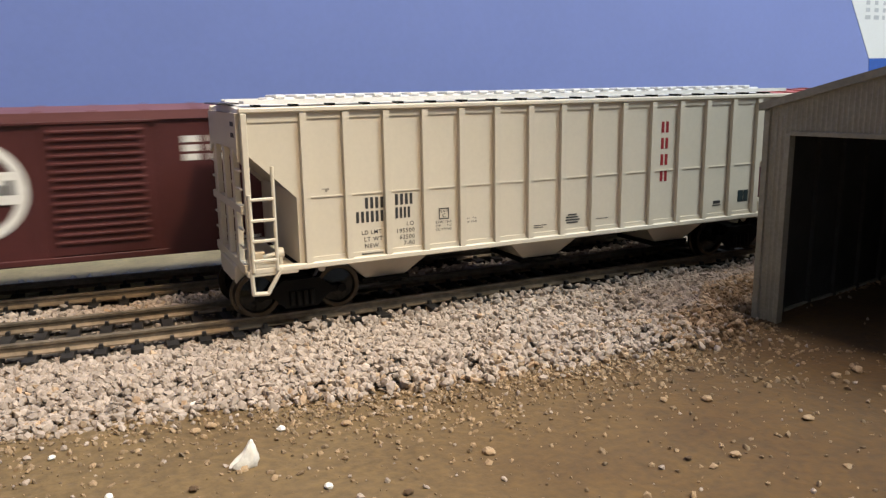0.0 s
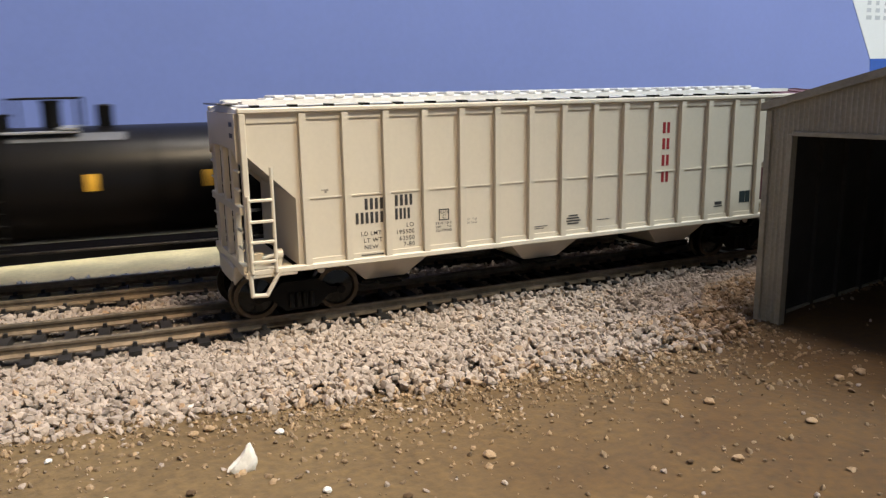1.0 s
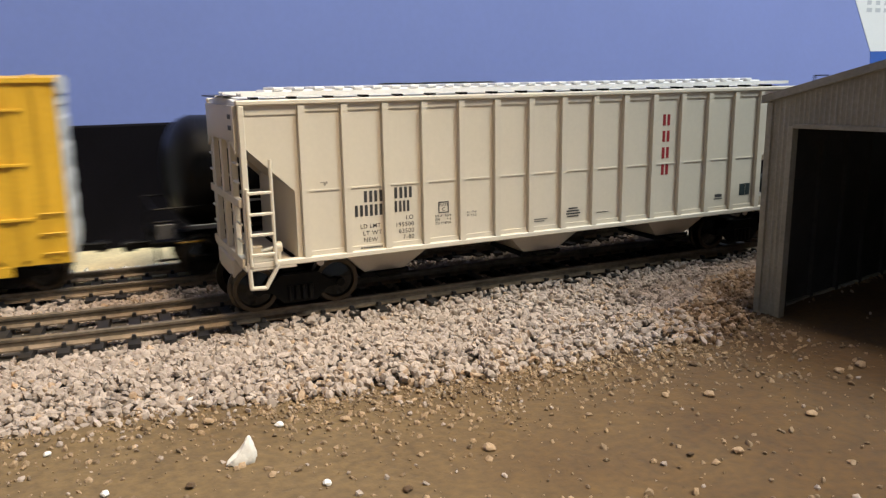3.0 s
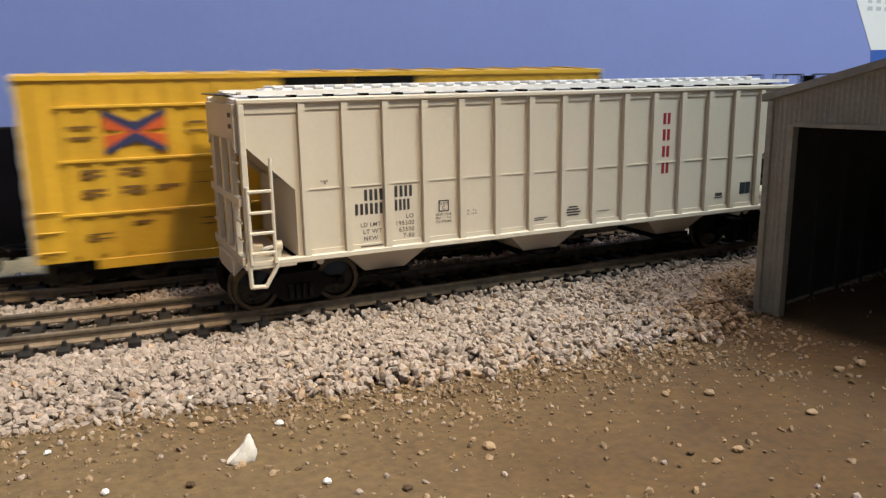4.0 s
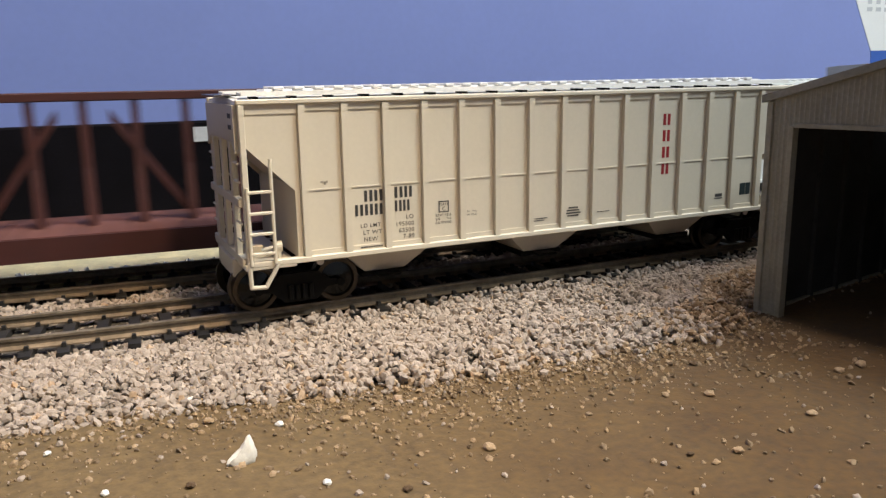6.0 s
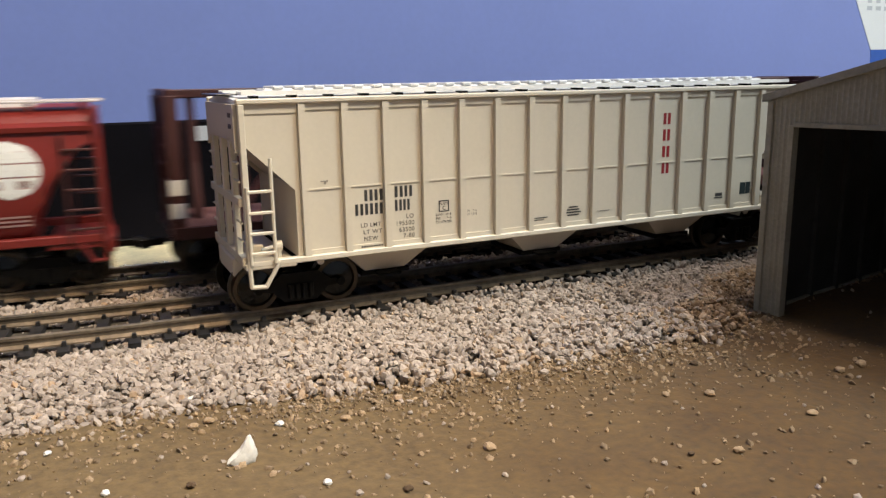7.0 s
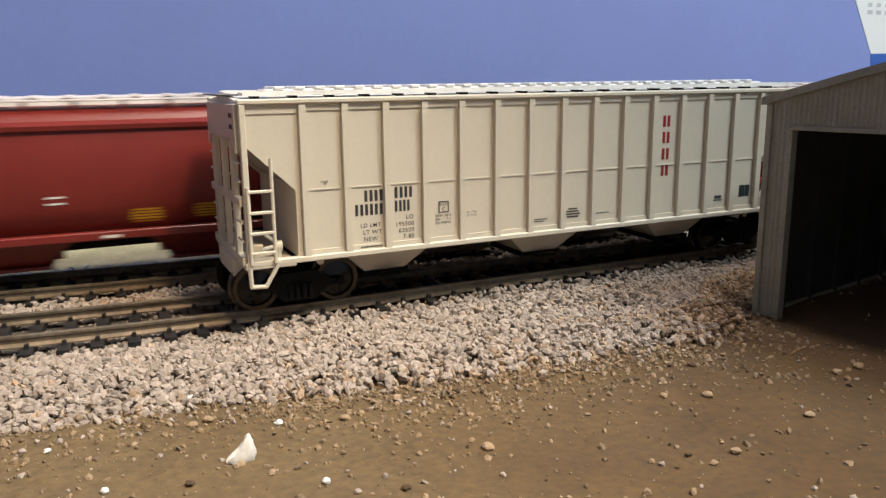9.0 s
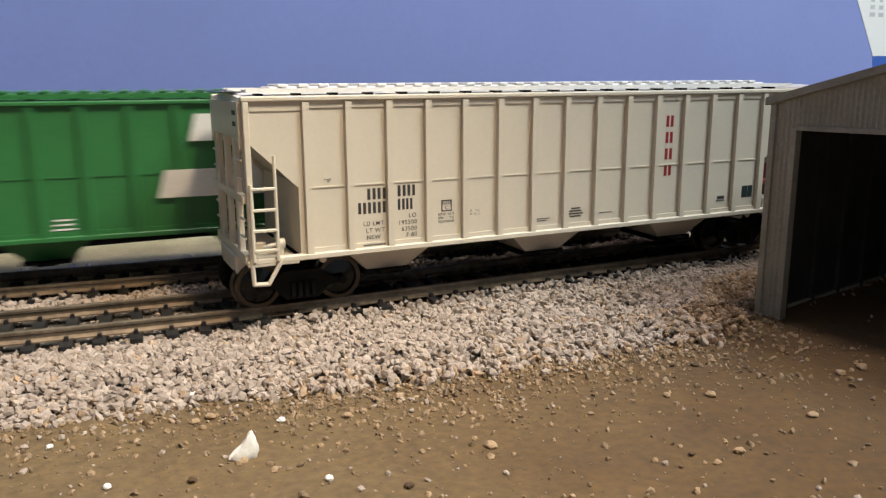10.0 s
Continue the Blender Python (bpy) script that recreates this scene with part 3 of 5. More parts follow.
def ribbed_hopper(root, paint, roof_paint, half=81.6, top=47.2, ribs=15, ladder_mat=None, plain=False, coupled=True):
    """A three-bay covered hopper with outside ribs, open ends, slope sheets, running boards and a trough hatch."""
    lm = ladder_mat or paint
    r0 = half - 13.6
    pitch = 2 * r0 / (ribs - 1)
    for s in (-1, 1):
        y = s * 17.6
        ya, yb = min(y, y - s * 1.0), max(y, y - s * 1.0)
        bm = bmesh.new()
        e = half
        prism(bm, ((-e, top), (-e + 0.7, 38.8), (-e + 11.5, 28.4), (-e + 11.5, 13.4), (e - 11.5, 13.4), (e - 11.5, 28.4), (e - 0.7, 38.8), (e, top)), "y", ya, yb)
        side = part("side", bm, paint, root)
        bm = bmesh.new()
        a, b = (y - s * 0.3, y + s * 1.0)
        prism(bm, ((-r0 - 0.95, a), (-r0 - 0.75, b), (-r0 + 0.75, b), (-r0 + 0.95, a)), "z", 12.6, top - 0.2)
        row_of(part("rib", bm, paint, side), [(pitch * k, 0, 0) for k in range(1, ribs)])
        x, along = -r0, [(pitch * k, 0, 0) for k in range(1, ribs - 1)]
        a, b = (y - 0.2, y + 0.22) if s > 0 else (y - 0.22, y + 0.2)
        if not plain:
            row_of(boxes("seam", paint, side, [(x + 1.2, x + pitch - 1.2, a, b, 28.1, 28.4)]), along)
        a, b = (y - 0.2, y + 0.3) if s > 0 else (y - 0.3, y + 0.2)
        row_of(boxes("lower_strip", paint, side, [(x + 0.95, x + pitch - 0.95, a, b, 13.4, 14.6)]), along)
        row_of(boxes("upper_strip", paint, side, [(x + 0.95, x + pitch - 0.95, a, b, 45.7, top)]), along)
        for sx in (-1, 1):
            a, b = (y - 0.2, y + 0.25) if s > 0 else (y - 0.25, y + 0.2)
            boxes("end_strip", paint, side, [(min(sx * r0, sx * (half - 1.6)), max(sx * r0, sx * (half - 1.6)), a, b, 45.2, top)])
        a, b = (16.8, 18.7) if s > 0 else (-18.7, -16.8)
        part_box = [(-half - 0.3, half + 0.3, a, b, top, top + 1.15)]
        boxes("top_chord", paint, root, part_box, 0.25)
        boxes("sill", paint, root, [(-half, half, a, b, 12.2, 13.5)], 0.2)
        boxes("end_post", paint, root, [(-half, -half + 1.3, a, b, 12.0, top)], 0.15)
        boxes("end_post", paint, root, [(half - 1.3, half, a, b, 12.0, top)], 0.15)
    # the ends: top panel, posts and cross bars, slope sheets behind them
    for sx in (-1, 1):
        q = lambda u, v: (min(sx * u, sx * v), max(sx * u, sx * v))
        e0, e1 = q(half - 0.4, half + 0.8)
        bm = bmesh.new()
        prism(bm, ((-17, top), (-17, 37.0), (-12.5, 39.5), (12.5, 39.5), (17, 37.0), (17, top)), "x", e0, e1)
        end = part("end_panel", bm, paint, root)
        boxes("end_stake", paint, root, [(e0, e1, y - 1.3, y + 1.3, 12.5, 40) for y in (-10.4, 0.0, 10.4)], 0.1)
        boxes("cross_bar", paint, root, [(e0 - 0.1, e1 + 0.1, -17.5, 17.5, z - 0.9, z + 0.9) for z in (13.4, 26.5)], 0.1)
        bm = bmesh.new()
        rod(bm, (sx * (half + 0.45), 12.2, 18), (sx * (half + 0.45), 17.5, 18), 0.3, 6)
        row_of(part("grab_iron", bm, lm, root), [(0, yy, zz) for yy in (0, -29.7) for zz in (0, 4, 13, 17) if yy or zz])
        bm = bmesh.new()
        prism(bm, ((sx * (half - 1.3), 39.6), (sx * (half - 25), 16.6), (sx * (half - 26), 17.6), (sx * (half - 1.3), 41.6)), "y", -16.8, 16.8)
        part("slope_sheet", bm, paint, root)
        bm = bmesh.new()
        prism(bm, ((sx * (half - 11.6), 13.2), (sx * (half - 11.6), 29.2), (sx * (half - 21), 20.1), (sx * (half - 21), 13.2)), "y", -16.5, 16.5)
        part("bulkhead", bm, paint, root)
        bm = bmesh.new()
        rod(bm, (sx * (half - 8.6), -14.0, 15.6), (sx * (half - 7.2), -14.0, 15.6), 1.25, 14)
        rod(bm, (sx * (half - 7.2), -14.0, 15.6), (sx * (half - 4.0), -14.0, 15.0), 0.45, 8)
        box(bm, *q(half - 8.3, half - 7.4), -15.0, -13.0, 12.8, 15.0, 0.2)
        box(bm, *q(half - 5.6, half - 3.0), -9.0, -5.0, 12.8, 15.2, 0.3)
        part("brake_cylinder", bm, lm, root)
        boxes("platform", paint, root, [(*q(half - 10.8, half + 0.6), -18.6, 18.6, 11.6, 13.0)], 0.2)
        boxes("end_sill", paint, root, [(*q(half - 0.6, half + 1.6), -9, 9, 8.2, 12.6)], 0.3)
        for s in (-1, 1):
            y = s * 18.95
            ladder(root, lm, sx * (half - 0.7), sx * (half - 6.0), y, 12.8, 35.8, (28.8, 24.2, 19.7, 15.3))
            stirrup(root, lm, sx * (half - 0.3), sx * (half - 7.0), s * 18.5, -sx)
        if sx > 0 or coupled:
            coupler(root, sx * (half + 1.2))
        bm = bmesh.new()
        lathe(bm, ((0.55, -0.2), (0.85, -0.2), (0.85, 0.2), (0.55, 0.2)), (sx * (half - 16.5), -17.4, 11.8), 14)
        part("hook", bm, paint, root)
        truck(root, sx * (half - 12.7))
        boxes("roof_end_step", STEEL, root, [(*q(half - 2.0, half + 2.8), -9.0, 9.0, top + 1.75, top + 2.1)], 0.1)
    # roof, trough hatch and running boards
    bm = bmesh.new()
    prism(bm, ((-17.5, top + 0.6), (-9, top + 1.3), (0, top + 1.7), (9, top + 1.3), (17.5, top + 0.6), (17.5, top - 0.4), (-17.5, top - 0.4)), "x", -half, half)
    part("roof", bm, roof_paint, root)
    bm = bmesh.new()
    box(bm, -half + 9.0, half + 0.2, -4.6, 4.6, top + 1.2, top + 3.0, 0.4)
    hatch = part("trough_hatch", bm, roof_paint, root)
    bm = bmesh.new()
    x = -half + 11.0
    box(bm, x, x + 2.5, -5.2, 5.2, top + 2.8, top + 3.6, 0.25)
    row_of(part("hatch_batten", bm, roof_paint, hatch), [(4.85 * k, 0, 0) for k in range(1, int((2 * half - 12) / 4.85))])
    for s in (-1, 1):
        a, b = (9.0, 13.2) if s > 0 else (-13.2, -9.0)
        bm = bmesh.new()
        box(bm, -half + 2.0, half + 1.8, a, b, top + 1.95, top + 2.45)
        walk_way = part("running_board", bm, roof_paint, root)
        boxes("edge_strip", roof_paint, walk_way, [(-half + 2.0, half + 1.8, yy, yy + 0.4, top + 1.75, top + 2.65) for yy in (a - 0.41, b + 0.01)])
        boxes("bracket", BLACK, walk_way, [(x - 0.8, x + 0.8, a + 0.3, b - 0.3, top + 0.6, top + 1.6) for x in [-half + 5 + (2 * half - 10) / 18 * i for i in range(19)]])
    # outlet bays
    for c in (-46.0, -0.4, 45.2):
        c *= half / 81.6
        bm = bmesh.new()
        low = [(c - 5.2, -8), (c + 5.2, -8), (c + 5.2, 8), (c - 5.2, 8)]
        high = [(c - 13.0, -11.5), (c + 13.0, -11.5), (c + 13.0, 11.5), (c - 13.0, 11.5)]
        lv, hv = [bm.verts.new((*p, 5.7)) for p in low], [bm.verts.new((*p, 12.6)) for p in high]
        bm.faces.new(lv)
        bm.faces.new(hv)
        for i in range(4):
            bm.faces.new((lv[i], lv[(i + 1) % 4], hv[(i + 1) % 4], hv[i]))
        bay = part("outlet_bay", bm, paint, root)
        boxes("outlet_gate", BLACK, bay, [(c - 6.4, c + 6.4, -8.6, 8.6, 4.6, 5.75), (c - 3, c + 3, -12, 12, 4.9, 5.5)], 0.2)
    boxes("centre_sill", BLACK, root, [(-half + 2, half - 2, -2.6, 2.6, 8.2, 12.4)])


def parked_hopper():
    root = empty("covered_hopper", 68, NEAR_Y, 0, label="parked cream covered hopper car with outside ribs and black trucks", category="train car")
    ribbed_hopper(root, CREAM, ROOF_GREY, coupled=False)
    y, o = -17.62, -68.0
    t = lambda s, x, z, h, al="LEFT", m=INK, bold=0.0: words(s, x + o, z, h, m, root, y - 0.04, al, bold=bold)
    # company marks and the car's number as plain bars
    for x0, x1, z0, z1 in ((13.9, 15.9, 24.6, 27.2), (16.4, 18.4, 24.6, 27.2), (11.6, 13.5, 21.4, 24.0), (14.0, 15.9, 21.4, 24.0), (16.4, 18.3, 21.4, 24.0), (21.4, 23.4, 24.9, 27.5), (23.9, 25.8, 24.9, 27.5), (21.4, 23.1, 21.7, 24.3), (23.5, 25.1, 21.7, 24.3)):
        w = x1 - x0
        bars(INK, root, y, [(x0 + o, x0 + 0.36 * w + o, z0, z1), (x1 - 0.36 * w + o, x1 + o, z0, z1)], "mark")
    for z in (38.6, 34.2, 29.7, 25.2):
        bars(RED_INK, root, y, [(100.5 + o, 101.4 + o, z, z + 3.0), (102.0 + o, 102.9 + o, z, z + 3.0)], "mark")
    t("LD LMT", 12.7, 18.55, 1.0, bold=0.004)
    t("LT WT", 13.3, 16.9, 1.05, bold=0.004)
    t("NEW", 13.4, 15.3, 1.05, bold=0.004)
    t("LO", 26.1, 19.75, 1.06, "RIGHT", bold=0.004)
    t("195500", 26.2, 18.15, 1.06, "RIGHT", bold=0.004)
    t("63500", 26.2, 16.6, 1.06, "RIGHT", bold=0.004)
    t("7-80", 26.2, 15.1, 1.06, "RIGHT", bold=0.004)
    t("PLATE", 34.05, 22.1, 0.62, "CENTER", bold=0.01)
    t("C", 34.05, 20.9, 0.95, "CENTER", bold=0.008)
    bars(INK, root, y, [(32.7 + o, 35.4 + o, 20.45, 20.7), (32.7 + o, 35.4 + o, 22.95, 23.2), (32.7 + o, 32.93 + o, 20.7, 22.95), (35.17 + o, 35.4 + o, 20.7, 22.95)], "mark")
    for i, (a, b) in enumerate((("EXW", "10-8"), ("EW", "9-6"), ("CU FT", "4700"))):
        t(a, 31.8, 19.5 - 0.9 * i, 0.6, bold=0.008)
        t(b, 36.0, 19.5 - 0.9 * i, 0.6, "RIGHT", bold=0.008)
    for i, b in enumerate(("9-6", "15-0")):
        t("H", 40.4, 19.8 - 0.85 * i, 0.58, bold=0.008)
        t(b, 43.0, 19.8 - 0.85 * i, 0.58, "RIGHT", bold=0.008)
    bars(INK, root, y, [(57.6 + o, 63.6 + o, 16.3, 16.5), (58.4 + o, 62.6 + o, 15.75, 15.95), (77.6 + o, 83.2 + o, 16.5, 16.65)], "fine_print")
    bars(INK, root, y, [(70.2 + o, 73.0 + o, 18.2, 18.55), (69.6 + o, 73.4 + o, 17.5, 17.85), (69.2 + o, 73.9 + o, 16.8, 17.15), (69.8 + o, 73.3 + o, 16.1, 16.45)], "fine_print")
    bars(PANEL_INK, root, y, [(130.0 + o, 132.1 + o, 17.2, 20.6), (132.3 + o, 134.0 + o, 17.2, 20.6)], "panel")
    bars(INK, root, y, [(120.6 + o, 123.2 + o, 17.3, 18.2), (120.3 + o, 123.4 + o, 16.7, 17.0)], "fine_print")
    bars(SCUFF, root, y, [(3.7 + o, 4.9 + o, 29.8, 30.0), (4.5 + o, 5.0 + o, 29.2, 29.8), (5.0 + o, 5.4 + o, 29.6, 30.1)], "scuff")
    bars(INK, root, y - 0.3, [(12.6 + o + 0.62 * i, 13.05 + o + 0.62 * i, 13.85, 14.2) for i in range(9)], "fine_print")
    for z in (44.4, 42.0):
        boxes("fine_print", INK, root, [(-82.48, -82.3, -14.6 + 0.9 * i, -14.0 + 0.9 * i, z, z + 1.0) for i in range(4)])
    return root


SCUFF = material("grey_scuff", (0.27, 0.24, 0.20), 0.6, vary=0.1, bump=0.0)
PANEL_INK = material("green_black_lettering", (0.02, 0.032, 0.034), 0.5, vary=0.2, bump=0.0)
parked_hopper()


def underside(root, half, y=15.0, z=8.0):
    boxes("centre_sill", BLACK, root, [(-half + 3, half - 3, -3, 3, z - 1, z + 3)])


def box_car(root, half, sill, eave, roof_z, paint, roof_paint, end_paint=None, lip=0.5):
    """A boxcar body: sides with posts, ends with ribs, a shallow peaked roof with seams."""
    w = 16.5
    bm = bmesh.new()
    box(bm, -half, half, -w, w, sill, eave, 0.2)
    body = part("body", bm, paint, root)
    bm = bmesh.new()
    prism(bm, ((-w - 0.7, eave - 0.6), (-w - 0.7, eave + lip), (0, roof_z), (w + 0.7, eave + lip), (w + 0.7, eave - 0.6)), "x", -half - 0.5, half + 0.5)
    roof = part("roof", bm, roof_paint, root)
    for i in range(14):
        bm = bmesh.new()
        x = -half + 6 + (2 * half - 12) / 13 * i
        prism(bm, ((-w - 0.6, eave + lip), (-w - 0.6, eave + lip + 0.4), (0, roof_z + 0.4), (w + 0.6, eave + lip + 0.4), (w + 0.6, eave + lip), (0, roof_z)), "x", x - 0.4, x + 0.4)
        part("roof_seam", bm, roof_paint, roof)
    for sx in (-1, 1):
        a, b = sorted((sx * (half - 0.1), sx * (half + 0.7)))
        boxes("end_rib", end_paint or paint, body, [(a, b, -w + 0.4, w - 0.4, sill + 4 + (eave - sill - 8) / 5 * i - 2.4, sill + 4 + (eave - sill - 8) / 5 * i + 2.4) for i in range(6)], 0.3)
        bm = bmesh.new()
        rod(bm, (sx * (half - 1.0), -w - 0.6, sill + 3), (sx * (half - 6.5), -w - 0.6, sill + 3), 0.3, 6)
        row_of(part("grab_iron", bm, paint, root), [(0, 0, 5), (0, 0, 10)])
        truck(root, sx * (half - 17))
        coupler(root, sx * (half + 0.5))
    underside(root, half)
    return body


TRAIN = []


def rolling(name, front, rear, label, **tags):
    root = empty(name, 0, BACK_Y, 0, label=label, category="train car", group="cars of the passing train")
    TRAIN.append((root, (front + rear) / 2))
    return root, (front - rear) / 2


def lead_box_car():
    root, half = rolling("boxcar", 255, 81, "red-roofed brown boxcar at the head of the passing train")
    box_car(root, half, 9.2, 45.6, 48.6, OXIDE, RED_ROOF, lip=1.6)


def brown_box_car():
    root, half = rolling("boxcar", 67, -108.5, "oxide-brown boxcar with a louvred door and a white round emblem")
    body = box_car(root, half, 9.2, 45.6, 48.6, OXIDE, OXIDE_ROOF, lip=1.7)
    w = -16.5
    # sliding door with pressed horizontal corrugations
    bm = bmesh.new()
    box(bm, -31, -6.5, w - 0.5, w + 0.3, 11.2, 44.4, 0.15)
    door = part("door", bm, OXIDE, body)
    bm = bmesh.new()
    z = 13.8
    prism(bm, ((w - 0.5, z), (w - 1.1, z + 0.55), (w - 1.1, z + 0.9), (w - 0.5, z + 1.3)), "x", -29.6, -8.0)
    row_of(part("corrugation", bm, OXIDE, door), [(0, 0, 2.0 * i) for i in range(1, 15)])
    boxes("door_track", OXIDE, body, [(-60, -4, w - 1.0, w + 0.2, 9.6, 11.0), (-60, -4, w - 0.9, w + 0.2, 44.4, 45.1)], 0.1)
    boxes("side_post", OXIDE, body, [(x - 0.35, x + 0.35, w - 0.35, w + 0.2, 9.8, 45.0) for x in (-84, -72, -34, -4, 10, 24, 38, 52, 66, 80)])
    # emblem: ring, cross and bar in white, small dark bars for its writing
    cx, cz, r = -48.0, 28.9, 12.8
    bm = bmesh.new()
    k = 40
    ring = [[bm.verts.new((cx + rr * math.cos(2 * math.pi * i / k), w - d, cz + rr * math.sin(2 * math.pi * i / k))) for i in range(k)] for rr, d in ((r, 0.3), (r, 0.42), (r - 2.3, 0.42), (r - 2.3, 0.3))]
    for one, two in zip(ring, ring[1:]):
        for i in range(k):
            bm.faces.new((one[i], one[(i + 1) % k], two[(i + 1) % k], two[i]))
    part("emblem", bm, WHITE_INK, body)
    boxes("emblem_cross", WHITE_INK, body, [(cx - 3.1, cx + 3.1, w - 0.44, w, cz - r + 1, cz + r - 1), (cx - r + 0.8, cx + r - 0.8, w - 0.47, w, cz - 3.6, cz + 4.4)])
    bars(INK, body, w - 0.45, [(cx - 9.6 + 2.2 * i, cx - 8.2 + 2.2 * i + (0.3 if i % 3 else 0), cz - 1.3, cz + (1.2 if i % 4 else 2.4)) for i in range(9)], "print")
    bars(WHITE_INK, body, w, [(-73, -58, 21.2, 22.6), (-73, -57, 18.4, 20.2), (-72, -58, 16.2, 17.0), (-72, -58, 14.6, 15.3), (-72, -60, 13.0, 13.8), (-80, -74, 11.4, 12.4), (14, 20, 12, 12.8)])
    bars(WHITE_INK, body, w, [(x + 2.2, x + 6.4, z, z + 1.7) for x in (0, 6.4, 12.8, 19.2, 34, 40.4) for z in (34.0, 36.4, 38.8)], "mark")


def tank_car(front, rear, squares, panel, white_sign, extra, label):
    root, half = rolling("tank_car", front, rear, label)
    cz, r = 28.0, 15.4
    bm = bmesh.new()
    seg, rings = 36, []
    for x, f in ((-half, 0.05), (-half + 0.5, 0.35), (-half + 1.6, 0.62), (-half + 3.4, 0.83), (-half + 5.5, 0.95), (-half + 8, 1), (half - 8, 1), (half - 5.5, 0.95), (half - 3.4, 0.83), (half - 1.6, 0.62), (half - 0.5, 0.35), (half, 0.05)):
        rings.append([bm.verts.new((x, r * f * math.cos(2 * math.pi * i / seg), cz + r * f * math.sin(2 * math.pi * i / seg))) for i in range(seg)])
    for one, two in zip(rings, rings[1:]):
        for i in range(seg):
            bm.faces.new((one[i], one[(i + 1) % seg], two[(i + 1) % seg], two[i]))
    bm.faces.new(rings[0])
    bm.faces.new(rings[-1][::-1])
    shell = part("tank", bm, TANK_BLACK, root, smooth=True)
    bm = bmesh.new()
    x = -half + 8
    for i in range(seg):
        a, b = 2 * math.pi * i / seg, 2 * math.pi * (i + 1) / seg
        rod(bm, (x, (r + 0.05) * math.cos(a), cz + (r + 0.05) * math.sin(a)), (x, (r + 0.05) * math.cos(b), cz + (r + 0.05) * math.sin(b)), 0.22, 5)
    row_of(part("weld_band", bm, TANK_BLACK, shell), [(half * 0.64 - 8, 0, 0), (half * 1.36 - 8, 0, 0), (2 * half - 16, 0, 0)])

    def curved(mat, x0, x1, z0, z1, name="panel", lean=0.0):
        """A thin patch that follows the tank's side."""
        bm = bmesh.new()
        n = 6
        cols = []
        for d in (0.12, -0.1):
            for i in range(n + 1):
                z = z0 + (z1 - z0) * i / n
                y = -math.sqrt(max(0.01, (r + d) ** 2 - (z - cz) ** 2))
                sh = lean * (z - z0)
                cols.append((bm.verts.new((x0 + sh, y, z)), bm.verts.new((x1 + sh, y, z))))
        for i in range(n):
            bm.faces.new((cols[i][0], cols[i][1], cols[i + 1][1], cols[i + 1][0]))
            bm.faces.new((cols[n + 1 + i][0], cols[n + 2 + i][0], cols[n + 2 + i][1], cols[n + 1 + i][1]))
            bm.faces.new((cols[i][0], cols[i + 1][0], cols[n + 2 + i][0], cols[n + 1 + i][0]))
            bm.faces.new((cols[i][1], cols[n + 1 + i][1], cols[n + 2 + i][1], cols[i + 1][1]))
        return part(name, bm, mat, shell)

    for x, z in squares:
        curved(YELLOW_INK, x - 1.2, x + 1.9, z - 0.5, z + 3.8, "square")
    for x, za, zb in panel:
        curved(YELLOW_INK, x - 1.8, x + 1.8, za, zb)
    if white_sign:
        x0, x1, z0, z1 = white_sign
        curved(PAPER, x0, x1, z0, z1, "sign", lean=-0.62)
        for a, b, c, d in ((0.30, 0.62, 0.56, 0.80), (0.70, 0.97, 0.56, 0.80), (0.28, 0.55, 0.20, 0.44), (0.60, 0.8, 0.20, 0.44), (0.06, 0.22, 0.5, 0.8), (0.06, 0.22, 0.15, 0.4)):
            bm = bmesh.new()
            za, zb = z0 + c * (z1 - z0), z0 + d * (z1 - z0)
            xa, xb = x0 + a * (x1 - x0), x0 + b * (x1 - x0)
            f = lambda z: -math.sqrt((r + 0.22) ** 2 - (z - cz) ** 2)
            g = lambda z: -0.62 * (z - z0)
            bm.faces.new([bm.verts.new(v) for v in ((xa + g(za), f(za), za), (xb + g(za), f(za), za), (xb + g(zb), f(zb), zb), (xa + g(zb), f(zb), zb))])
            bmesh.ops.solidify(bm, geom=bm.faces[:], thickness=0.08)
            part("print", bm, BLUE_INK, shell)
    for mat, x0, x1, z0, z1 in extra:
        curved(mat, x0, x1, z0, z1, "lettering")
    if not white_sign:
        bm = bmesh.new()
        bmesh.ops.create_uvsphere(bm, u_segments=18, v_segments=10, radius=1.0)
        for v in bm.verts:
            v.co = (half - 13.8 + 3.1 * v.co.x, -14.2 + 0.7 * v.co.y, 14.6 + 2.1 * v.co.z)
        part("brake_wheel", bm, PLACARD_RED, root, "faded red round fitting", smooth=True)
    # platform with rails and valve housing on top
    top = cz + r
    bm = bmesh.new()
    for s in (-1, 1):
        a, b = sorted((s * 5.0, s * 9.5))
        box(bm, -18, 13, a, b, top - 1.4, top - 0.8, 0.1)
    box(bm, -18, -13, -9.5, 9.5, top - 0.6, top, 0.1)
    box(bm, 8, 13, -9.5, 9.5, top - 0.6, top, 0.1)
    plat = part("platform", bm, STEEL_GREY, root, "bare metal walkway")
    for a, b in ((-17.5, -9.5), (-3.5, 24.0)):
        curved(DULL_STEEL, a, b, 40.0, 41.9, "saddle_plate")
    for sy in (-1, 1):
        ya, yb = sorted((sy * 12.4, sy * 13.6))
        # Paler strip paints the highlight along the sill's top edge.
        boxes("sill_highlight", STEEL, root, [(-half + 26, half - 26, ya, yb, 11.9, 12.5)], 0.15)
        boxes("side_sill", BLACK, root, [(-half + 26, half - 26, ya, yb, 10.2, 11.9)], 0.1)
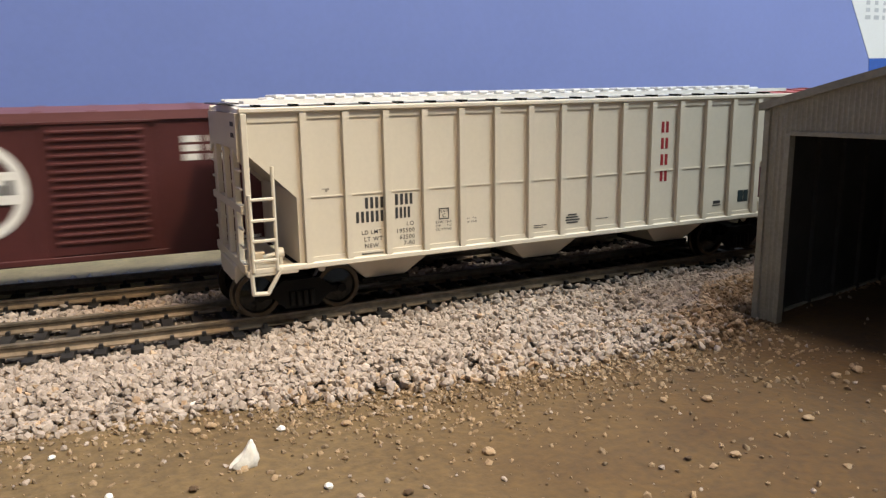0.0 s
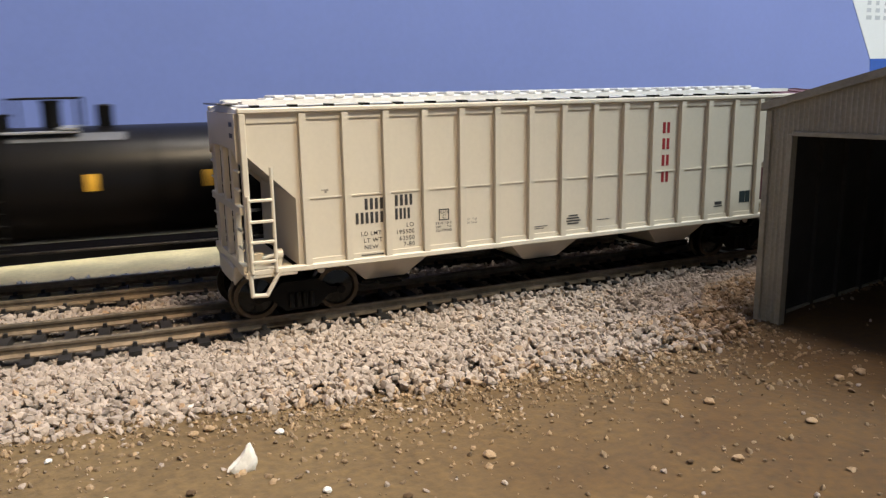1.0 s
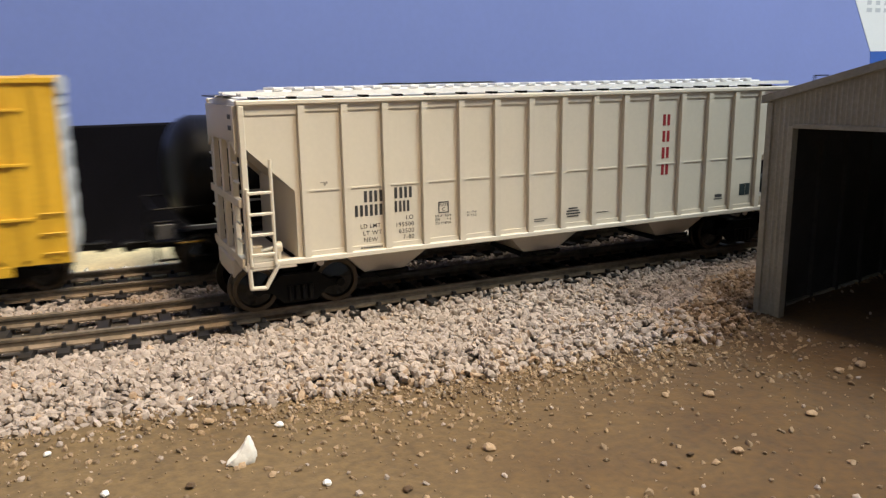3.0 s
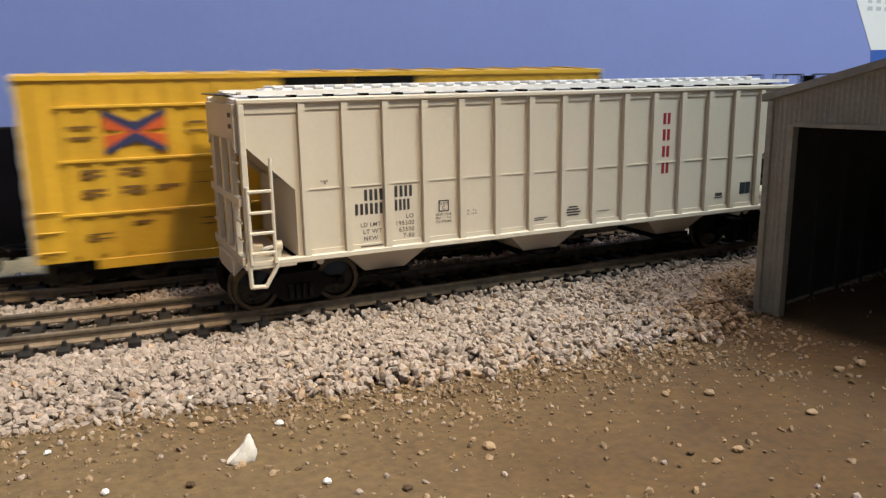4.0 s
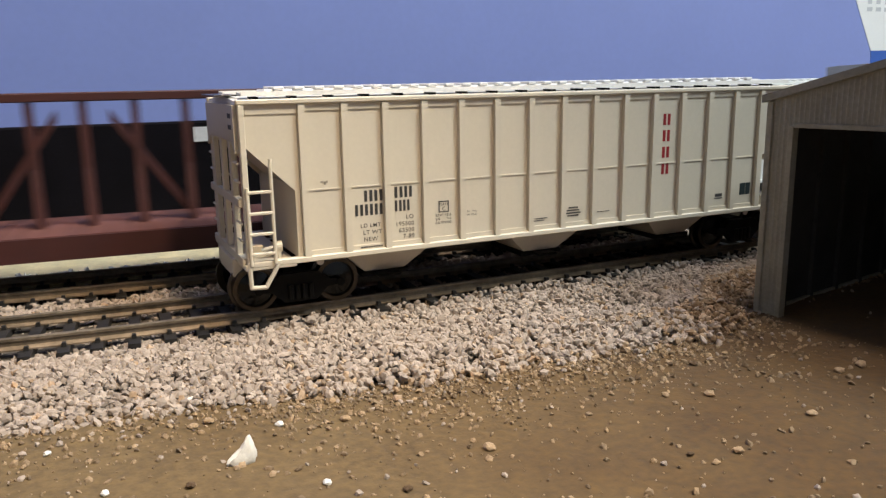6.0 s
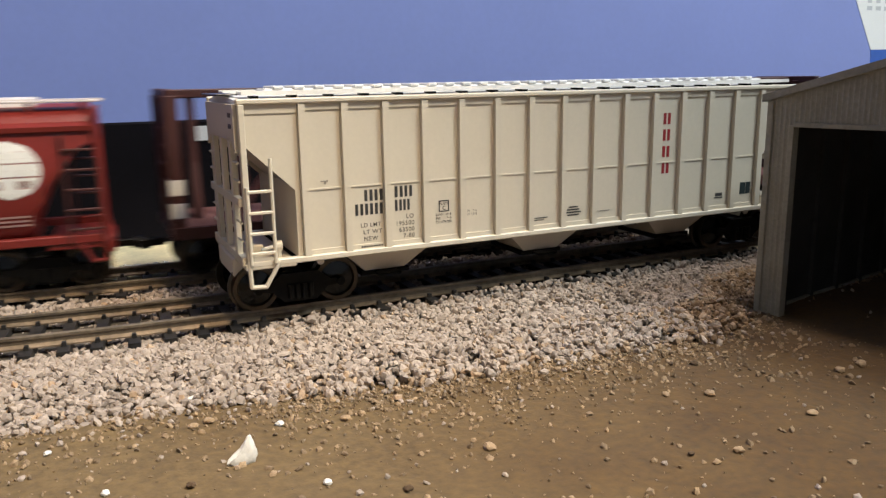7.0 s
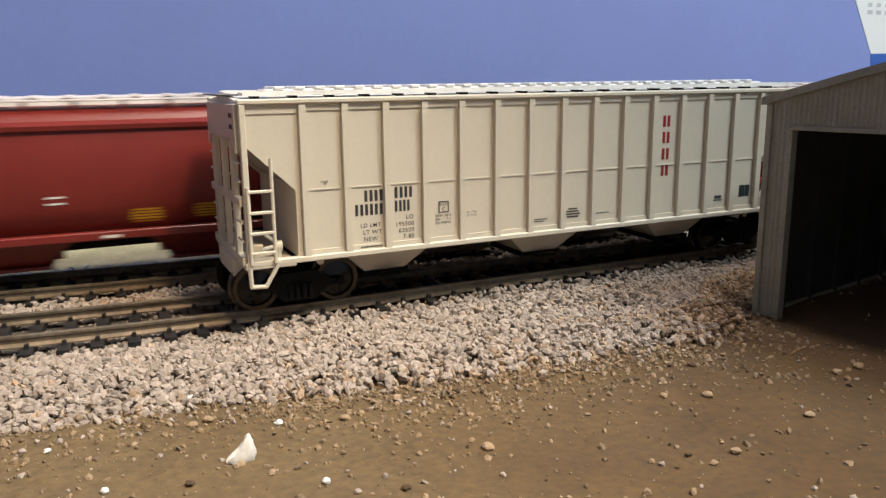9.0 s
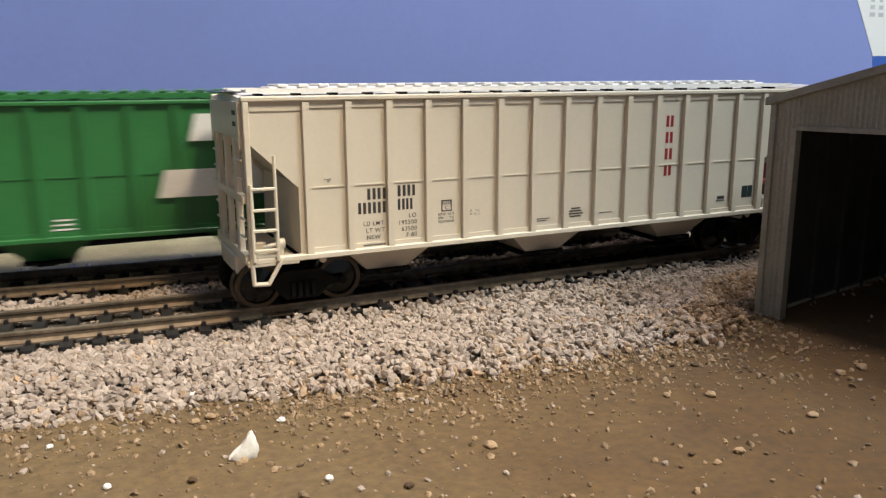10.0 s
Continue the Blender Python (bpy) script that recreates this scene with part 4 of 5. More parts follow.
    for x0, x1 in ((-18, -10), (-3, 13)):
        for y in (-9.2, 9.2):
            bm = bmesh.new()
            rod(bm, (x0, y, top - 0.5), (x0, y, top + 7.4), 0.3, 6)
            rod(bm, (x1, y, top - 0.5), (x1, y, top + 7.4), 0.3, 6)
            rod(bm, (x0, y, top + 7.4), (x1, y, top + 7.4), 0.3, 6)
            part("handrail", bm, BLACK, plat)
    bm = bmesh.new()
    rod(bm, (6.0, 0, top - 1), (6.0, 0, top + 6.2), 2.3, 18)
    rod(bm, (6.0, 0, top + 6.2), (6.0, 0, top + 6.9), 2.6, 18)
    part("valve_housing", bm, BLACK, shell, smooth=True)
    bm = bmesh.new()
    rod(bm, (-7, 0, top - 1), (-7, 0, top + 2.8), 3.0, 18)
    rod(bm, (-7, 0, top + 2.8), (-7, 0, top + 3.5), 3.5, 18)
    part("manway", bm, BLACK, shell, smooth=True)
    boxes("vent", BLACK, shell, [(17.0, 21.0, -2.2, 2.2, top - 0.5, top + 5.6)], 0.4)
    bm = bmesh.new()
    for x in (-8.6, -5.4):
        rod(bm, (x, -15.9, 13), (x, -15.9, 32), 0.32, 6)
        rod(bm, (x, -15.9, 32), (x, -9.5, top - 0.6), 0.32, 6)
    for i in range(7):
        rod(bm, (-8.6, -15.9, 14 + 3 * i), (-5.4, -15.9, 14 + 3 * i), 0.28, 6)
    part("ladder", bm, BLACK, root)
    # ends: stub sills, bolsters, end platforms and hand rails
    for sx in (-1, 1):
        q = lambda u, v: sorted((sx * u, sx * v))
        bm = bmesh.new()
        box(bm, *q(half - 30, half + 5), -3.2, 3.2, 7.6, 11.4, 0.2)
        box(bm, *q(half - 21, half - 13), -13, 13, 8.6, 13.4, 0.3)
        box(bm, *q(half - 3, half + 5), -14.5, 14.5, 10.4, 11.4, 0.2)
        part("stub_sill", bm, BLACK, root)
        bm = bmesh.new()
        for y in (-14.2, 14.2):
            rod(bm, (sx * (half + 4.4), y, 6.0), (sx * (half + 4.4), y, 20), 0.35, 6)
            rod(bm, (sx * (half - 9), y * 0.99, 20), (sx * (half + 4.4), y, 20), 0.3, 6)
        rod(bm, (sx * (half + 4.4), -14.2, 20), (sx * (half + 4.4), 14.2, 20), 0.3, 6)
        for z in (6.4, 13.5, 16.6):
            rod(bm, (sx * (half + 4.4), -14.2, z), (sx * (half - 1), -14.6, z), 0.35, 6)
        part("end_rail", bm, BLACK, root)
        boxes("step_plate", DULL_STEEL, root, [(*q(half - 16, half - 4), -15.0, -14.4, 13.8, 15.2)], 0.2)
        boxes("corner_plate", DULL_STEEL, root, [(*q(half - 0.5, half + 4.0), -14.9, -14.3, 12.0, 16.0)], 0.2)
        boxes("sill_stripe", YELLOW_INK, root, [(*q(half - 7, half - 1), -14.75, -14.3, 10.5, 10.9)], 0.1)
        truck(root, sx * (half - 17))
        coupler(root, sx * (half + 4.6))
    return root


PLACARD_RED = material("faded_red_paint", (0.52, 0.11, 0.10), 0.5, vary=0.08, bump=0.0)
DULL_STEEL = material("dull_steel", (0.13, 0.132, 0.14), 0.45, metal=0.3, vary=0.15, size=6, bump=0.02)
STEEL_GREY = material("bare_steel", (0.45, 0.46, 0.47), 0.35, metal=0.6, vary=0.1, size=5, bump=0.02)


def tank_cars():
    tank_car(-126, -299, ((43.8, 27.8), (14.8, 28.0), (-16.1, 28.2), (-42.9, 28.0)), ((76.9, 24.4, 34.4), (-78.5, 23.4, 33.4)), None,
             [*[(WHITE_INK, 61.6, 73.8, 24.9 + 0.84 * k, 25.33 + 0.84 * k) for k in range(8)], (WHITE_INK, 50, 56, 19.0, 20.0), (YELLOW_INK, -75, -48, 26.0, 28.0), (YELLOW_INK, -74, -54, 22.8, 23.6), (YELLOW_INK, -74, -58, 20.2, 20.9), (YELLOW_INK, -36.5, -31.0, 24.4, 25.0), (YELLOW_INK, -36.5, -31.0, 26.6, 27.2), (YELLOW_INK, -36.5, -36, 25.0, 26.6), (YELLOW_INK, -31.5, -31, 25.0, 26.6)],
             "black tank car with yellow squares and yellow lettering")
    tank_car(-321.5, -494.5, ((38.0, 22.4), (12.7, 22.4), (-25.3, 22.6), (-50.4, 22.8)), ((74.8, 18.4, 26.8),), (18.6, 46.6, 29.2, 36.0),
             [*[(WHITE_INK, 58.6, 72.6, 21.0 + 0.8 * k, 21.4 + 0.8 * k) for k in range(8)], (WHITE_INK, -72, -46, 22.6, 23.6), (WHITE_INK, -70, -52, 20.2, 20.9), (WHITE_INK, 16, 26, 18.0, 18.4)],
             "black tank car with a slanted white sign and yellow squares")


def yellow_box_car():
    root, half = rolling("boxcar", -517.5, -684.2, "tall yellow boxcar with black double doors and a crossed emblem")
    w = -16.5
    body = box_car(root, half, 8.0, 53.4, 54.7, YELLOW, YELLOW, GREY_END)
    boxes("end_sheet", GREY_END, body, [(-half - 0.4, -half + 0.05, w, -w, 8.2, 53.6), (half - 0.05, half + 0.4, w, -w, 8.2, 53.6)])
    for x in (-half - 1.0, half + 0.55):
        bm = bmesh.new()
        prism(bm, ((w - 0.6, 50.0), (w - 0.6, 53.9), (0, 54.8), (0.6 - w, 53.9), (0.6 - w, 50.0)), "x", x, x + 0.45)
        part("end_cap", bm, GREY_END, body)
    boxes("side_rail", YELLOW, body, [(a, b, w - 0.8, w + 0.2, z - 0.38, z + 0.38) for z in (46.4, 33.2, 19.8) for a, b in ((-half + 8, -20), (20, half - 8))], 0.1)
    boxes("side_rib", YELLOW, body, [(x - 0.8, x + 0.8, w - 0.5, w + 0.2, 9.5, 52.0) for x in [-half + 4 + 6.1 * i for i in range(10)] + [half - 4 - 6.1 * i for i in range(10)]])
    boxes("side_sill", YELLOW, body, [(-half + 14, -22, w - 0.2, w + 1.2, 5.6, 8.2), (22, half - 14, w - 0.2, w + 1.2, 5.6, 8.2), (-21, 21, w - 0.3, w + 1.2, 6.6, 9.4)], 0.1)
    for x0, x1 in ((-19.5, -0.2), (0.2, 19.5)):
        bm = bmesh.new()
        box(bm, x0, x1, w - 0.5, w + 0.2, 9.4, 52.6, 0.2)
        d = part("door", bm, BLACK, body, "black plug door")
        boxes("door_bar", BLACK, d, [((x0 + x1) / 2 + k - 0.4, (x0 + x1) / 2 + k + 0.4, w - 1.1, w - 0.4, 10, 51) for k in (-5.5, 5.5)] + [(x0 + 0.5, x1 - 0.5, w - 0.8, w - 0.4, z, z + 0.5) for z in (18, 28, 38, 46)], 0.1)
        bars(WHITE_INK, d, w - 0.5, [(x0 + 1.2, x0 + 4.6, 49.0, 49.5), (x0 + 1.2, x0 + 4.8, 44.0, 44.4), (x0 + 1.2, x0 + 4.6, 41.6, 42.0), (x0 + 1.0, x0 + 5.4, 34.6, 35.4)])
    # crossed emblem
    cx, cz = -57.5, 40.0
    for mat, k in ((NAVY_INK, 1), (ORANGE_INK, 0)):
        bm = bmesh.new()
        for s in (-1, 1):
            for m in (-1, 1):
                t0, t1 = (4.1, 5.6) if k else (0.9, 4.1)
                prism(bm, ((cx, cz - m * 0.2), (cx + s * 7.2, cz + m * t0), (cx + s * 7.2, cz + m * t1), (cx, cz + m * (2.3 if k else 1.5))), "y", w - 0.62 - 0.05 * k, w)
        part("emblem", bm, mat, body)
    marks = [(-73, -67, 41.2, 42.2), (-73, -67, 38.6, 39.6), (-45, -40, 41.6, 42.6), (-45.2, -39.8, 39.4, 40.4), (-71, -66, 29.0, 31.5), (-62, -56.5, 29.2, 31.6), (-71, -65.5, 24.2, 26.6), (-62, -56.5, 24.6, 27.0), (-53.5, -47.4, 25.4, 27.0), (-44, -40, 26.2, 26.5), (-44, -40, 28.8, 29.0), (-71, -65, 14.6, 15.2), (-71, -65, 13.4, 14.0), (-60, -55, 16.8, 17.8), (-43, -39.6, 15.0, 15.6), (-43, -39.6, 16.6, 17.2), (40, 46, 28, 30.5), (50, 56, 28, 30.5), (40, 47, 24, 26)]
    for x0, x1, z0, z1 in marks:
        lines = max(1, round((z1 - z0) / 1.25))
        pitch = (z1 - z0) / lines
        bars(BROWN_INK, body, w - 0.5, [(x0, x1, z0 + pitch * k, z0 + pitch * (k + 0.62)) for k in range(lines)])


GREY_END = material("grey_end_paint", (0.50, 0.50, 0.48), 0.5, vary=0.08, size=14, bump=0.02)


SOFT_INK = material("faded_lettering", (0.36, 0.36, 0.36), 0.5, vary=0.1, bump=0.0)


def white_hopper():
    root, half = rolling("covered_hopper", -697.3, -872.6, "white covered hopper car with soft ribs and open ends")
    ribbed_hopper(root, WHITE_PAINT, WHITE_PAINT, half=half, top=45.8, ribs=16, plain=True)
    y = -17.62
    bars(SOFT_INK, root, y, [(-57, -52.4, 22.5, 25.0), (-48, -43.6, 22.8, 25.3), (-57, -52.0, 19.2, 21.6), (-48, -43.6, 19.5, 21.8), (-56.5, -54, 15.6, 17.0), (-48, -46, 15.8, 17.2), (-38.4, -35.6, 24.5, 24.8), (-38.4, -35.6, 22.6, 22.9), (-38.4, -38.1, 22.9, 24.5), (-35.9, -35.6, 22.9, 24.5), (-31, -27, 18.2, 18.7), (-31, -27, 19.4, 19.9), (-31, -27.4, 20.6, 21.0), (53, 58, 15.6, 16.0), (53, 58, 16.8, 17.2), (33.0, 36.0, 21.4, 21.7), (33, 36, 19.6, 19.9)])
    bars(INK, root, y, [(61.5, 65.5, 15.4, 18.4)], "panel")


def green_hopper():
    root, half = rolling("covered_hopper", -1531, -1716, "bright green covered hopper car with a large white emblem")
    ribbed_hopper(root, GREEN, GREEN, half=half, top=45.8, ribs=15)
    y = -17.9
    # white emblem: two slanted bars that end in rounded lobes
    arc = lambda cx, cz, r: [(cx + r * math.sin(k), cz + r * math.cos(k)) for k in (math.pi * i / 12 for i in range(13))]
    for points in ([(36.5, 36.4), (38.5, 43.3)] + arc(60.5, 38.2, 5.1) + [(49, 33.1), (51, 36.4)], [(28, 22.0), (30, 29.1), (44, 29.1), (48, 33.2)] + arc(60, 27.6, 5.6)):
        bm = bmesh.new()
        prism(bm, points, "y", y - 0.75, y)
        part("emblem", bm, WHITE_INK, root)
    bars(INK, root, -17.62, [(half - 25.5, half - 19.5, 14.9, 19.4), (half - 36, half - 30, 15.1, 19.6)], "panel")
    bars(WHITE_INK, root, -17.68, [(half - 25.8, half - 19.2, 19.3, 19.6), (half - 25.8, half - 19.2, 14.7, 15.0), (half - 36.3, half - 29.7, 19.5, 19.8), (half - 36.3, half - 29.7, 14.9, 15.2), (3, 7.4, 17.4, 17.8), (3, 7.4, 16.2, 16.6), (2.6, 7.8, 15.0, 15.4), (-60, -50, 22, 25), (-60, -52, 18, 19)])


def curved_hopper(front, rear, label, emblem):
    """A covered hopper with smooth curved sides, rounded end cut-outs, jagged outlets and a pale roof hatch."""
    root, half = rolling("covered_hopper", front, rear, label)
    prof = [(9.5, 11.5), (13.2, 13.6), (15.2, 17), (16.3, 21), (16.8, 26), (16.8, 31), (16.4, 36), (15.6, 40.2), (15.2, 42.0), (12.0, 45.4), (6.0, 47.0)]
    loop = [(-y, z) for y, z in prof] + [(y, z) for y, z in prof[::-1]]
    bm = bmesh.new()
    # the body narrows at its ends in rounded steps: low parts are cut back
    stations = []
    for x, cut in ((0, 1.0), (1.2, 0.98), (4, 0.9), (8, 0.72), (12, 0.45), (15, 0.18), (17, 0.0)):
        stations.append((x, cut))
    xs = [-half + 1.5 + a for a, _ in stations] + [half - 1.5 - a for a, _ in stations[::-1]]
    cuts = [c for _, c in stations] + [c for _, c in stations[::-1]]
    rows = []
    for x, cut in zip(xs, cuts):
        low = 12.0 + 26.0 * cut
        ring = []
        for y, z in loop:
            under = max(0.0, low - z)
            ring.append(bm.verts.new((x, y * (1 - 0.012 * under), max(z, low - 0.02 * under))))
        rows.append(ring)
    k = len(loop)
    for one, two in zip(rows, rows[1:]):
        for i in range(k):
            bm.faces.new((one[i], two[i], two[(i + 1) % k], one[(i + 1) % k]))
    bm.faces.new(rows[0])
    bm.faces.new(rows[-1][::-1])
    body = part("body", bm, RED, root, smooth=True)
    for s in (-1, 1):
        bm = bmesh.new()
        prism(bm, ((s * 15.0, 40.8), (s * 16.4, 40.6), (s * 16.6, 41.8), (s * 14.6, 42.8), (s * 13.6, 42.0)), "x", -half + 0.5, half - 0.5)
        part("eave", bm, RED, root)
        a, b = sorted((s * 14.0, s * 17.0))
        boxes("sill", RED, root, [(-half, half, a, b, 12.4, 14.6)], 0.25)
    bm = bmesh.new()
    prism(bm, ((-8, 46.0), (-7.4, 48.4), (-2.5, 48.8), (2.5, 48.8), (7.4, 48.4), (8, 46.0)), "x", -half + 14, half - 14)
    hatch = part("trough_hatch", bm, ROOF_WHITE, root, "pale weathered roof hatch")
    boxes("hatch_batten", ROOF_WHITE, hatch, [(x, x + 2.2, -8.0, 8.0, 48.2, 49.0) for x in [-half + 17 + 8.2 * i for i in range(int((2 * half - 36) / 8.2))]], 0.2)
    for s in (-1, 1):
        a, b = sorted((s * 9.2, s * 13.2))
        boxes("running_board", ROOF_WHITE, root, [(-half - 1.5, half + 1.5, a, b, 47.5, 48.0)], 0.1)
        aa, bb = sorted((s * 10, s * 12.6))
        boxes("bracket", RED, root, [(x - 0.5, x + 0.5, aa, bb, 44.0, 47.6) for x in [-half + 3 + (2 * half - 6) / 15 * i for i in range(16)]])
    for sx in (-1, 1):
        q = lambda u, v: sorted((sx * u, sx * v))
        boxes("end_post", RED, root, [(*q(half - 1.2, half), y - 0.7, y + 0.7, 12.4, 46.0) for y in (-16.2, 16.2, -6, 6)], 0.15)
        boxes("end_panel", RED, root, [(*q(half - 1.3, half - 0.1), -16, 16, 38, 45.9)], 0.2)
        boxes("platform", RED, root, [(*q(half - 14, half + 0.5), -16.5, 16.5, 11.0, 12.6)], 0.2)
        boxes("end_sill", RED, root, [(*q(half - 0.5, half + 1.4), -9, 9, 8.0, 12.4)], 0.3)
        for y in (-16.9, 16.9):
            ladder(root, CB_RED, sx * (half - 0.8), sx * (half - 8.5), y, 12.6, 40, (16, 21, 26, 31, 36))
            stirrup(root, RED, sx * (half - 0.3), sx * (half - 7.0), y, -sx)
        boxes("bulkhead", RED, root, [(*q(half - 19, half - 17), -9, 9, 12, 20)], 0.3)
        truck(root, sx * (half - 15.5))
        coupler(root, sx * (half + 1.2))
    for c in (-half * 0.52, 0.0, half * 0.52):
        bm = bmesh.new()
        lv = [bm.verts.new((c + a, b, 5.2)) for a, b in ((-6.5, -8), (6.5, -8), (6.5, 8), (-6.5, 8))]
        hv = [bm.verts.new((c + a, b, 13.5)) for a, b in ((-16, -13.5), (16, -13.5), (16, 13.5), (-16, 13.5))]
        bm.faces.new(lv)
        bm.faces.new(hv)
        for i in range(4):
            bm.faces.new((lv[i], lv[(i + 1) % 4], hv[(i + 1) % 4], hv[i]))
        bay = part("outlet_bay", bm, RED, root)
        boxes("outlet_gate", RED, bay, [(c - 8.6, c + 8.6, -9.5, 9.5, 4.4, 5.4), (c - 11, c + 11, -1.6, 1.6, 5.4, 7.6)], 0.2)
    underside(root, half, z=9)

    def side_y(z):
        for (a, b), (c, d) in zip(prof, prof[1:]):
            if b <= z <= d:
                return a + (c - a) * (z - b) / (d - b)
        return 16.8

    def patch(mat, points, name="lettering"):
        """A flat-topped sheet that follows the curved side; points are (x, z)."""
        bm = bmesh.new()
        outer = [bm.verts.new((x, -side_y(z) - 0.12, z)) for x, z in points]
        inner = [bm.verts.new((x, -side_y(z) + 0.1, z)) for x, z in points]
        bm.faces.new(outer)
        n = len(points)
        for i in range(n):
            bm.faces.new((outer[i], outer[(i + 1) % n], inner[(i + 1) % n], inner[i]))
        part(name, bm, mat, body)

    bar = lambda mat, x0, x1, z0, z1, lean=0.0, name="lettering": patch(mat, ((x0, z0), (x1, z0), (x1 + lean, z1), (x0 + lean, z1)), name)
    emblem(half, patch, bar)
    for x0 in (-half + 20.5,):
        bar(WHITE_INK, x0, x0 + 13, 24.6, 26.8)
        bar(WHITE_INK, x0, x0 + 14.5, 21.8, 24.0)
        bar(WHITE_INK, x0 + 1, x0 + 10, 20.0, 20.8)
        bar(WHITE_INK, x0 + 2, x0 + 8, 18.2, 19.0)
    for x0 in (-half + 52,):
        bar(WHITE_INK, x0, x0 + 4, 22.2, 22.7)
        bar(WHITE_INK, x0, x0 + 4, 23.8, 24.3)
    for x0 in (-half + 24, -half + 64, half - 60, half - 42):
        bars(WHITE_INK, root, -17.0, [(x0, x0 + 4.5, 12.9, 13.7)])
    return root


ROOF_WHITE = material("pale_roof_paint", (0.66, 0.60, 0.58), 0.5, vary=0.12, size=10, bump=0.03)


def red_hoppers():
    def disc(half, patch, bar):
        cx, cz, r = half - 20.8, 31.6, 7.2
        z_cut = [cz - r + 2 * r * i / 10 for i in range(11)]
        for a, b in zip(z_cut, z_cut[1:]):
            f = lambda z: math.sqrt(max(0.0, r * r - (z - cz) ** 2))
            patch(WHITE_INK, ((cx - f(a) - 0.01, a), (cx + f(a) + 0.01, a), (cx + f(b) + 0.01, b - 0.02), (cx - f(b) - 0.01, b - 0.02)), "emblem")
        bar(PRINT_RED, cx - 6.8, cx + 6.8, cz + 1.5, cz + 1.9, name="emblem_line")
        bar(PRINT_RED, cx - 6.8, cx + 6.8, cz - 1.9, cz - 1.5, name="emblem_line")
        for k in range(3):
            bar(PINK_INK, cx - 4.6, cx + 3.8, 17.6 + 1.1 * k, 18.1 + 1.1 * k)
        for a, b in ((-5.0, -1.6), (1.6, 5.0)):
            bar(PINK_INK, cx + a, cx + b, cz + 2.6, cz + 4.6, name="emblem_field")
            bar(PINK_INK, cx + a, cx + b, cz - 4.6, cz - 2.6, name="emblem_field")
        for a, b in ((17.2, 17.5), (19.9, 20.2)):
            bar(WHITE_INK, half - 44, half - 38, a, b)
        bar(BLACK, half - 43.6, half - 38.4, 17.6, 19.8, name="panel")

    def slant(half, patch, bar):
        x0 = half - 53
        for i in range(4):
            a = x0 + 8.4 * i
            bar(WHITE_INK, a, a + 5.8, 29.3, 30.9, 1.2, "emblem")
            bar(WHITE_INK, a + 0.9, a + 3.0, 31.0, 32.7, 1.2, "emblem")
            bar(WHITE_INK, a + 2.4, a + 8.0, 32.8, 34.3, 1.2, "emblem")
        patch(WHITE_INK, ((x0 - 3.0, 25.8), (x0 + 14, 27.0), (x0 + 29, 28.3), (x0 + 29, 28.5), (x0 - 1.6, 28.5)), "emblem")
        for k in range(5):
            bar(YELLOW_INK, half - 91 + 0.6 * (k in (0, 4)), half - 83 - 0.6 * (k in (0, 4)), 16.6 + 0.8 * k, 17.1 + 0.8 * k)
            bar(YELLOW_INK, half - 107 + 0.6 * (k in (0, 4)), half - 99 - 0.6 * (k in (0, 4)), 16.2 + 0.8 * k, 16.7 + 0.8 * k)
        bar(WHITE_INK, half - 26, half - 18, 19.6, 20.1)
        bar(WHITE_INK, half - 26, half - 18, 18.2, 18.7)
        bar(WHITE_INK, -half + 31, -half + 40, 36.0, 36.7)
        bar(BLACK, half - 40, half - 34.5, 17.6, 19.8, name="panel")

    curved_hopper(-1137, -1324.6, "red covered hopper car with curved sides and a white disc", disc)
    curved_hopper(-1338.7, -1517, "red covered hopper car with curved sides and slanted white marks", slant)


PINK_INK = material("faded_pink_print", (0.46, 0.30, 0.28), 0.5, vary=0.08, bump=0.0)
PRINT_RED = material("red_print", (0.30, 0.035, 0.025), 0.5, vary=0.08, bump=0.0)


